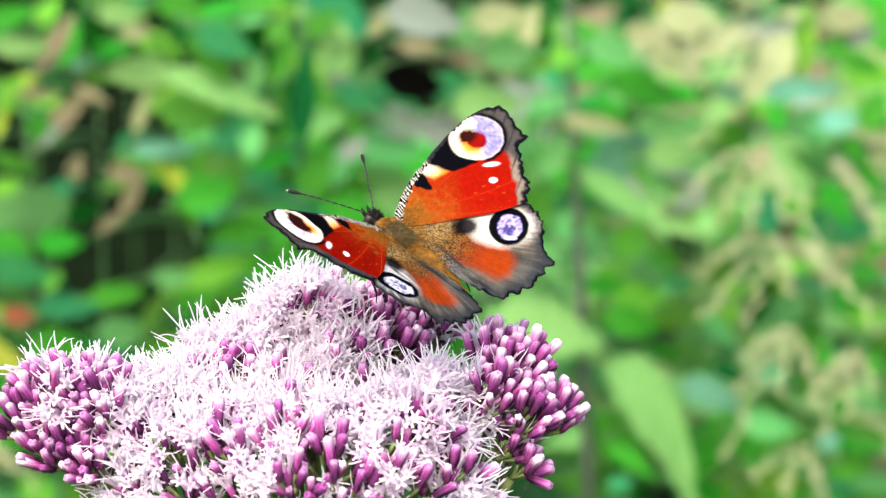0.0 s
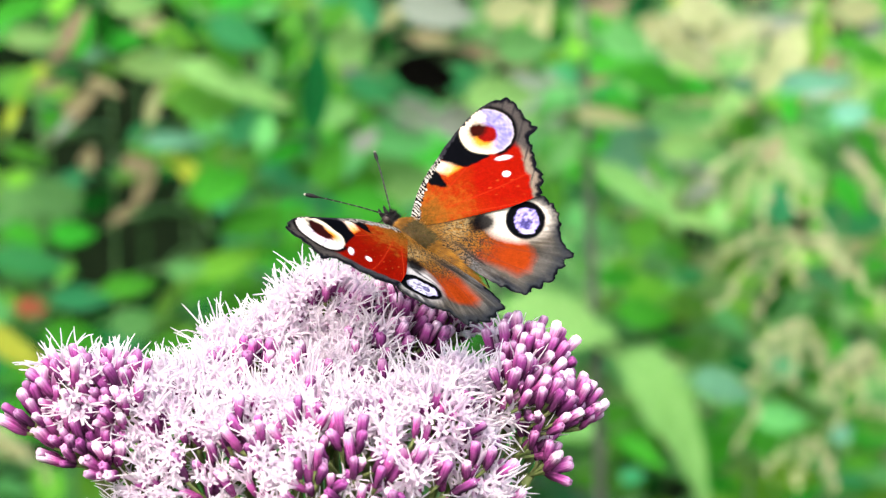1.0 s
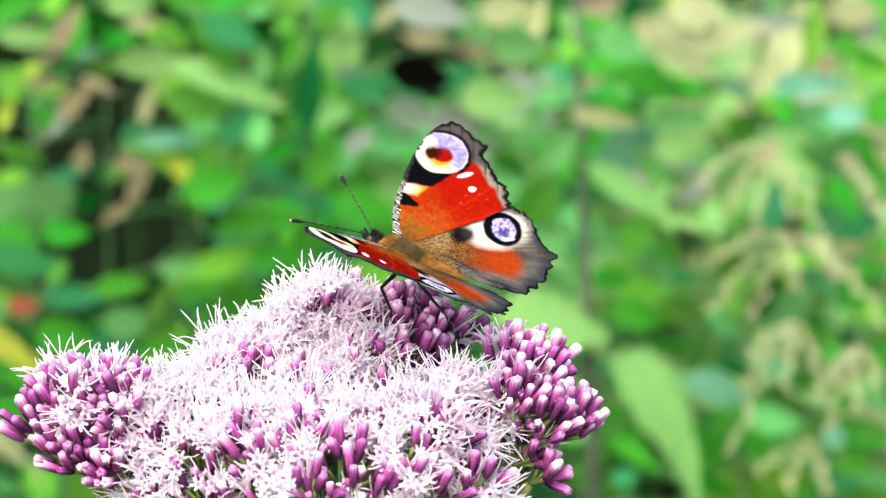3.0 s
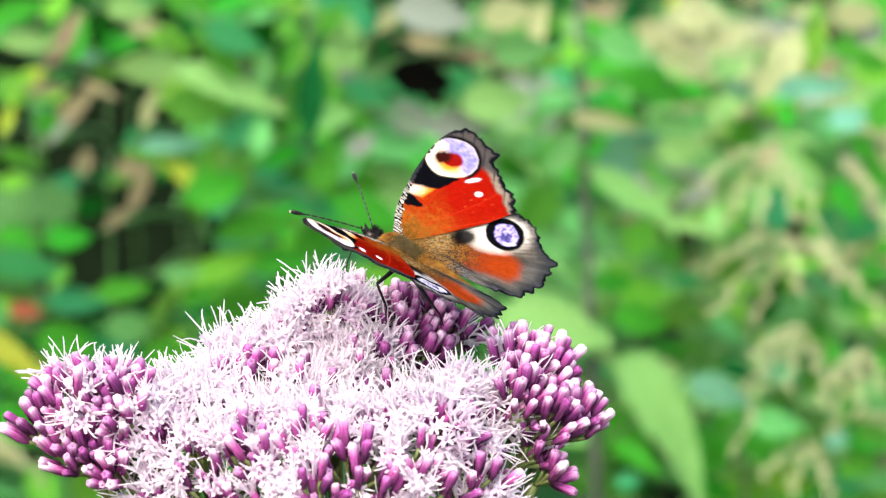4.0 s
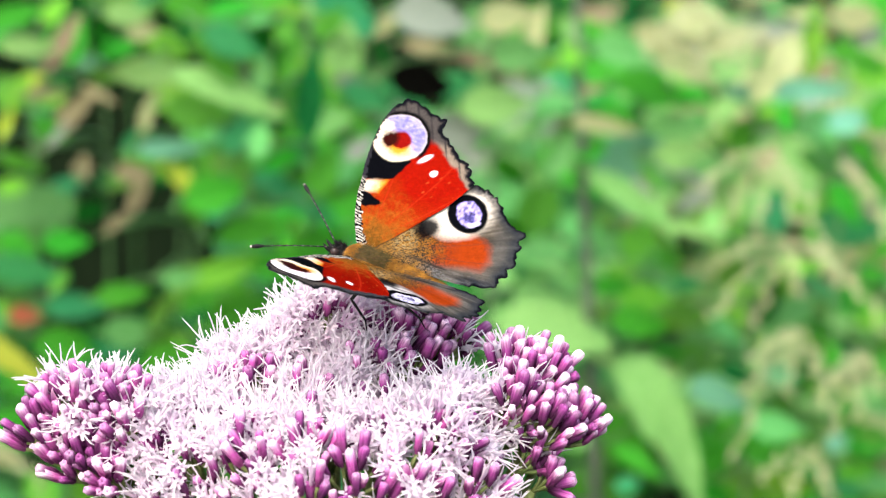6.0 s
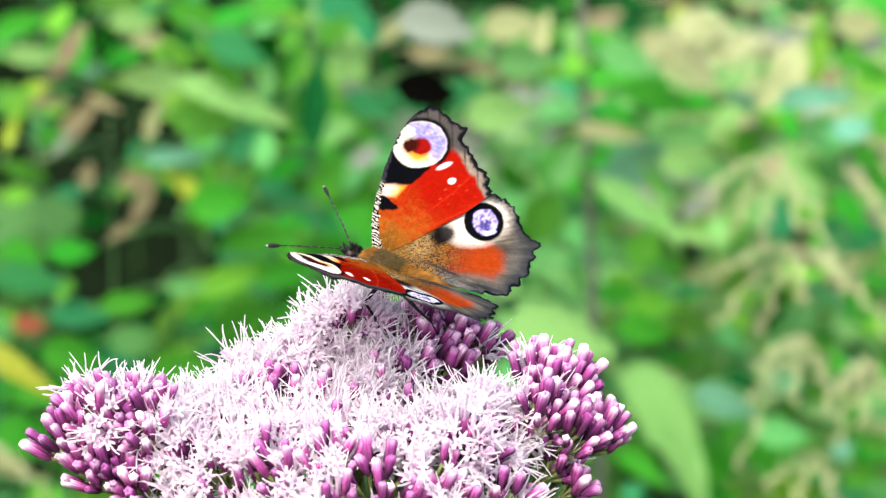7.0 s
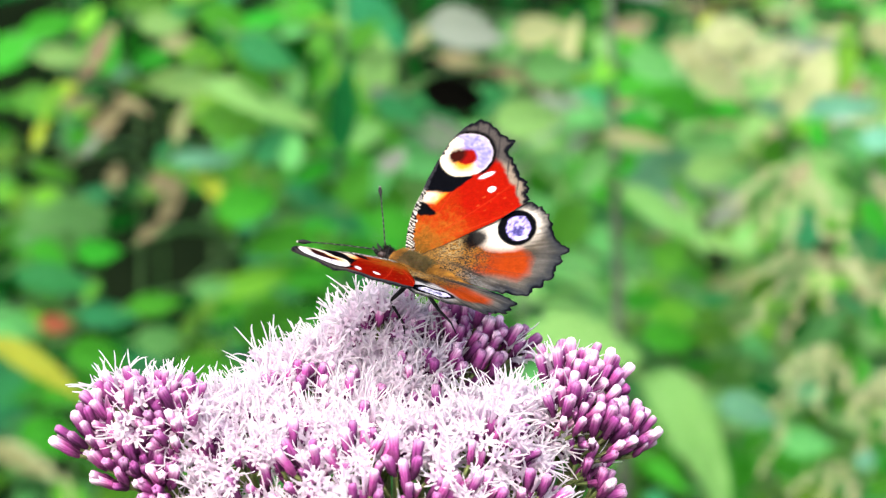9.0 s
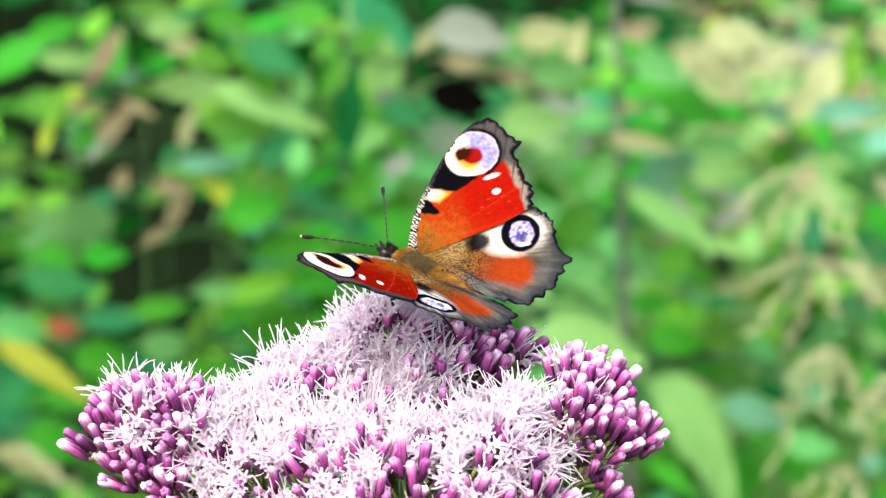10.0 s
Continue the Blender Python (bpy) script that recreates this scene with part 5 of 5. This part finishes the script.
def strands(ob, top, ends, r):
    """Drooping strings of small pale seeds, hung from one joint of a stem."""
    for ex, ey, ez in ends:
        b = Build()
        end = Vector((ex, ey, ez)) - ob.location
        start = Vector(top) - ob.location
        mid = (start + end) / 2 + Vector((0, 0, 0.22 * (start - end).length))
        line3 = curve3(start, mid, end, 26)
        line3 = [p + Vector((0.0025 * math.sin(k * 0.9 + ex * 90), 0, 0.0015 * math.sin(k * 1.3))) for k, p in enumerate(line3)]
        b.tube(line3, 0.0005, 4)
        for p in line3[7:]:
            for _ in range(3):
                c = p + Vector((r.gauss(0, 0.0011), r.gauss(0, 0.0011), r.gauss(0, 0.0013)))
                s = r.uniform(0.0005, 0.0009)
                n0 = len(b.v)
                b.v += [c + Vector(q) * s for q in ((1, 0, 0), (-1, 0, 0), (0, 1, 0), (0, -1, 0), (0, 0, 1.2), (0, 0, -1.2))]
                b.f += [(n0 + i, n0 + j, n0 + k) for i, j, k in ((0, 2, 4), (2, 1, 4), (1, 3, 4), (3, 0, 4), (2, 0, 5), (1, 2, 5), (3, 1, 5), (0, 3, 5))]
                b.i += [0] * 8
        part("seed_strand", b.mesh("seed_strand", STRAND), ob, "pale drooping string of tiny seeds")


r = random.Random(5)
strands(seed_nettle, (0.181, 0.970, 0.946), [(0.144, 0.940, 0.932), (0.157, 0.940, 0.912), (0.175, 0.940, 0.911), (0.192, 0.940, 0.915), (0.209, 0.940, 0.899)], r)
strands(seed_nettle, (0.193, 0.970, 0.897), [(0.158, 0.940, 0.897), (0.152, 0.940, 0.866), (0.174, 0.940, 0.861), (0.194, 0.940, 0.878)], r)
strands(far_nettle, (0.198, 0.970, 0.899), [(0.215, 0.940, 0.884), (0.227, 0.940, 0.876), (0.241, 0.940, 0.858)], r)
strands(far_nettle, (0.217, 0.970, 0.940), [(0.230, 0.940, 0.928), (0.241, 0.940, 0.906)], r)
strands(foot_nettle, (0.199, 0.970, 0.851), [(0.173, 0.940, 0.843), (0.170, 0.940, 0.825), (0.165, 0.940, 0.790), (0.190, 0.940, 0.825), (0.210, 0.940, 0.828)], r)
strands(foot_nettle, (0.230, 0.970, 0.839), [(0.206, 0.940, 0.819), (0.213, 0.940, 0.804), (0.227, 0.940, 0.813), (0.240, 0.940, 0.828)], r)
strands(foot_nettle, (0.208, 0.970, 0.788), [(0.179, 0.940, 0.779), (0.194, 0.940, 0.771), (0.214, 0.940, 0.770)], r)
strands(seed_nettle, (0.175, 0.970, 1.007), [(0.138, 0.940, 0.990), (0.157, 0.940, 0.997), (0.164, 0.940, 0.985), (0.188, 0.940, 0.990)], r)
strands(pale_weed, (0.146, 0.970, 1.020), [(0.114, 0.940, 0.999), (0.128, 0.940, 1.002), (0.143, 0.940, 0.997), (0.161, 0.940, 1.002)], r)
strands(edge_weed, (-0.229, 0.970, 0.792), [(-0.199, 0.940, 0.782), (-0.187, 0.940, 0.771)], r)


# ---- the meadow round about ----
def undergrowth(spots, seed):
    """Many small folded leaves as one mesh: spots give the foot and the height of each low plant."""
    q = np.random.RandomState(seed)
    per = 16
    foot = np.repeat(np.asarray(spots), per, axis=0)
    n = len(foot)
    up = q.uniform(0.15, 1.0, n)
    a = q.uniform(0, 2 * math.pi, n)
    ln = q.uniform(0.04, 0.09, n)
    out = np.stack([np.cos(a), np.sin(a), q.uniform(-0.5, 0.2, n)], 1)
    side = np.stack([-np.sin(a), np.cos(a), q.uniform(-0.3, 0.3, n)], 1)
    base = np.stack([foot[:, 0], foot[:, 1], foot[:, 2] * up], 1) + out * 0.012
    verts = np.empty((n, 12, 3))
    for k, (t, wd) in enumerate(((0.0, 0.03), (0.3, 0.26), (0.65, 0.2), (1.0, 0.01))):
        mid = base + out * (ln * t)[:, None] - np.array((0, 0, 1.0)) * (ln * 0.2 * t * t)[:, None]
        for c, s in enumerate((-1, 0, 1)):
            verts[:, 3 * k + c] = mid + side * (ln * wd * s)[:, None] + np.array((0, 0, 1.0)) * (ln * wd * 0.3 * abs(s))[:, None]
    quads = np.array([(3 * k + c, 3 * k + c + 1, 3 * k + c + 4, 3 * k + c + 3) for k in range(3) for c in range(2)])
    faces = (np.arange(n)[:, None, None] * 12 + quads[None]).reshape(-1, 4)
    feet = np.asarray(spots)
    stem = np.empty((len(feet), 6, 3))
    for k in range(3):
        c, s = 0.003 * math.cos(k * 2.1), 0.003 * math.sin(k * 2.1)
        stem[:, k] = feet * (1, 1, 0) + (c, s, -0.02)
        stem[:, 3 + k] = feet + (c * 0.4, s * 0.4, 0)
    sides = np.array([(0, 1, 4, 3), (1, 2, 5, 4), (2, 0, 3, 5)])
    more = (len(foot) * 12 + np.arange(len(feet))[:, None, None] * 6 + sides[None]).reshape(-1, 4)
    return mesh_of("undergrowth", np.concatenate([verts.reshape(-1, 3), stem.reshape(-1, 3)]), np.concatenate([faces, more]).tolist(), (MEADOW,))


def meadow_material():
    n = Nodes("meadow_leaves", 0.6, 0.13)
    g = n.t.nodes.new("ShaderNodeNewGeometry")
    c = n.ramp(g.outputs["Random Per Island"], [(0.0, (0.01, 0.09, 0.006)), (0.5, (0.04, 0.22, 0.015)), (0.85, (0.1, 0.27, 0.05)), (1.0, (0.22, 0.26, 0.09))])
    n.colour(n.mix(0.3, c, n.ramp(n.noise(120, 3), [(0.3, (0.01, 0.08, 0.005)), (0.7, (0.06, 0.25, 0.02))])))
    return n.m


MEADOW = meadow_material()
r = random.Random(77)
spots = []
while len(spots) < 3000:
    x, y = r.uniform(-5, 5), r.uniform(-4.5, 10)
    if (x / 4.6) ** 2 + ((y - 2.6) / 6.6) ** 2 > 0.75 + 0.6 * noise.noise((x * 0.6, y * 0.6, 3)):
        continue
    wide = 0.46 + 0.2 * max(0.0, y - 1.0)
    if y > 0.95 and abs(x - 0.04) < wide and y < 7.8:
        continue
    if math.hypot(x - 0.04, y + 0.55) < 0.35:
        continue
    spots.append((x, y, r.uniform(0.3, 0.55) if y < 0.95 and abs(x) < 1 else r.uniform(0.5, 0.95)))
tagged(new("undergrowth", undergrowth(spots, 9)), "dense green leafy weeds covering the ground", "undergrowth", kind="stuff")


# ---- movement ----
def wing_pose(side, rise, sweep, twist):
    """A wing on its hinge: rise above level, tip forward, leading edge down."""
    m = Matrix.Rotation(radians(rise), 3, "X") @ Matrix.Rotation(radians(-sweep), 3, "Z") @ Matrix.Rotation(radians(twist), 3, "Y")
    if side < 0:
        flip = Matrix.Diagonal((1, -1, 1))
        m = flip @ m @ flip
    return Matrix.Translation((PIVOT_X * MM, side * HINGE_Y * MM, HINGE_Z * MM)) @ m.to_4x4()


def body_pose(x, y, z, yaw, pitch, roll):
    return pose(x, y, z, roll, pitch, yaw)


def feeler_pose(side, way):
    """An antenna turned about its foot so that it points along way."""
    foot = Vector((7.2, side * 0.55, 1.1)) * MM
    turn = Vector((0.797, side * 0.6, 0.07)).rotation_difference(Vector(way)).to_matrix().to_4x4()
    return Matrix.Translation(foot) @ turn @ Matrix.Translation(-foot)


def motions():
    walk(butterfly, [
        (0, body_pose(0.02579, 0.02078, 1.13853, 145.0, -27.5, -14.6)),
        (0.5, body_pose(0.02548, 0.02357, 1.13733, 147.7, -27.5, -15.7)),
        (1, body_pose(0.02551, 0.02403, 1.13705, 148.7, -26.8, -16.4)),
        (1.5, body_pose(0.02564, 0.02508, 1.13682, 149.0, -27.3, -16.3)),
        (2, body_pose(0.02512, 0.02485, 1.13672, 150.4, -25.3, -16.7)),
        (2.5, body_pose(0.02485, 0.02527, 1.13619, 158.5, -25.6, -17.5)),
        (2.7, body_pose(0.02386, 0.02562, 1.13472, 161.9, -21.8, -13.6)),
        (3.8, body_pose(0.02223, 0.02453, 1.13521, 157.7, -23.5, -9.1)),
        (4, body_pose(0.02184, 0.02599, 1.13534, 157.3, -23.9, -9.6)),
        (4.5, body_pose(0.02254, 0.02373, 1.13609, 162.3, -26.6, -11.9)),
        (5, body_pose(0.02250, 0.02468, 1.13569, 162.4, -26.1, -14.2)),
        (5.5, body_pose(0.01803, 0.02431, 1.13568, 168.3, -19.7, -18.6)),
        (5.7, body_pose(0.01632, 0.02213, 1.13573, 166.2, -15.1, -19.5)),
        (6.8, body_pose(0.01715, 0.02660, 1.13420, 162.2, -16.6, -17.2)),
        (7, body_pose(0.01461, 0.02719, 1.13523, 161.7, -16.8, -17.0)),
        (7.5, body_pose(0.01601, 0.02496, 1.13600, 160.9, -17.2, -16.1)),
        (8, body_pose(0.01551, 0.02580, 1.13590, 154.1, -17.6, -13.0)),
        (8.5, body_pose(0.01587, 0.02619, 1.13601, 153.4, -18.2, -13.0)),
        (9, body_pose(0.01479, 0.02693, 1.13543, 148.9, -13.7, -13.4)),
        (9.5, body_pose(0.01516, 0.02617, 1.13634, 146.8, -18.5, -14.9)),
        (10, body_pose(0.01376, 0.02751, 1.13581, 150.5, -18.4, -15.2)),
    ])
    left = [
        (0, (25.1, 0.6, -0.8)),
        (0.5, (23.7, 1.1, -0.5)),
        (1, (23.7, 1.2, -0.6)),
        (1.5, (24.1, 1.5, -1.0)),
        (2, (24.3, 1.3, -0.8)),
        (2.5, (18.9, 2.4, 0.3)),
        (2.7, (22.6, 3.0, 1.1)),
        (3.8, (27.3, 1.9, 0.9)),
        (4, (25.8, 1.2, 0.3)),
        (4.5, (23.0, 2.3, -0.6)),
        (5, (23.7, 1.7, -0.5)),
        (5.5, (18.6, 1.6, -0.1)),
        (5.7, (22.5, 1.5, -0.0)),
        (7, (28.5, -0.7, 0.4)),
        (7.5, (26.9, -0.1, 0.9)),
        (8, (27.9, -0.7, 0.6)),
        (8.5, (28.7, -2.0, 1.2)),
        (9, (27.3, -3.3, 2.1)),
        (9.5, (25.8, -3.6, 1.5)),
        (10, (25.5, -3.2, 1.0)),
    ]
    right = [
        (0, (19.4, -2.1, 0.0)),
        (0.5, (19.5, -1.6, -0.5)),
        (1, (21.0, -1.4, -0.4)),
        (1.5, (21.5, -1.8, -0.6)),
        (2, (22.6, -1.7, -0.4)),
        (2.5, (18.8, -0.5, -0.8)),
        (2.7, (18.1, 0.3, -1.1)),
        (3.8, (20.1, -0.1, -0.4)),
        (4, (17.2, -1.3, 0.8)),
        (4.5, (19.0, -2.2, 0.0)),
        (5, (18.9, -1.6, 0.3)),
        (5.5, (21.4, -2.2, -0.1)),
        (5.7, (26.5, -1.9, 0.4)),
        (7, (28.5, -2.0, -0.0)),
        (7.5, (27.3, -0.9, -0.6)),
        (8, (27.9, 0.4, 0.5)),
        (8.5, (26.9, -0.5, 1.0)),
        (9, (27.0, -1.4, 1.3)),
        (9.5, (26.8, -0.9, 1.6)),
        (10, (26.9, -1.5, 1.0)),
    ]
    walk(feelers[-1], [(t, feeler_pose(-1, way)) for t, way in (
        (0, (0.788, -0.616, 0.0)), (0.5, (0.792, -0.610, 0.031)), (1.5, (0.786, -0.618, 0.037)), (2.5, (0.800, -0.589, 0.115)), (4, (0.717, -0.692, 0.090)),
        (7, (0.715, -0.680, 0.160)), (8.5, (0.687, -0.695, 0.212)), (9, (0.634, -0.734, 0.244)), (9.5, (0.630, -0.749, 0.204)), (10, (0.646, -0.748, 0.149)))])
    for wing in (fore_l, hind_l):
        walk(wing, [(t, wing_pose(1, *w)) for t, w in left])
    for wing in (fore_r, hind_r):
        walk(wing, [(t, wing_pose(-1, *w)) for t, w in right])


motions()
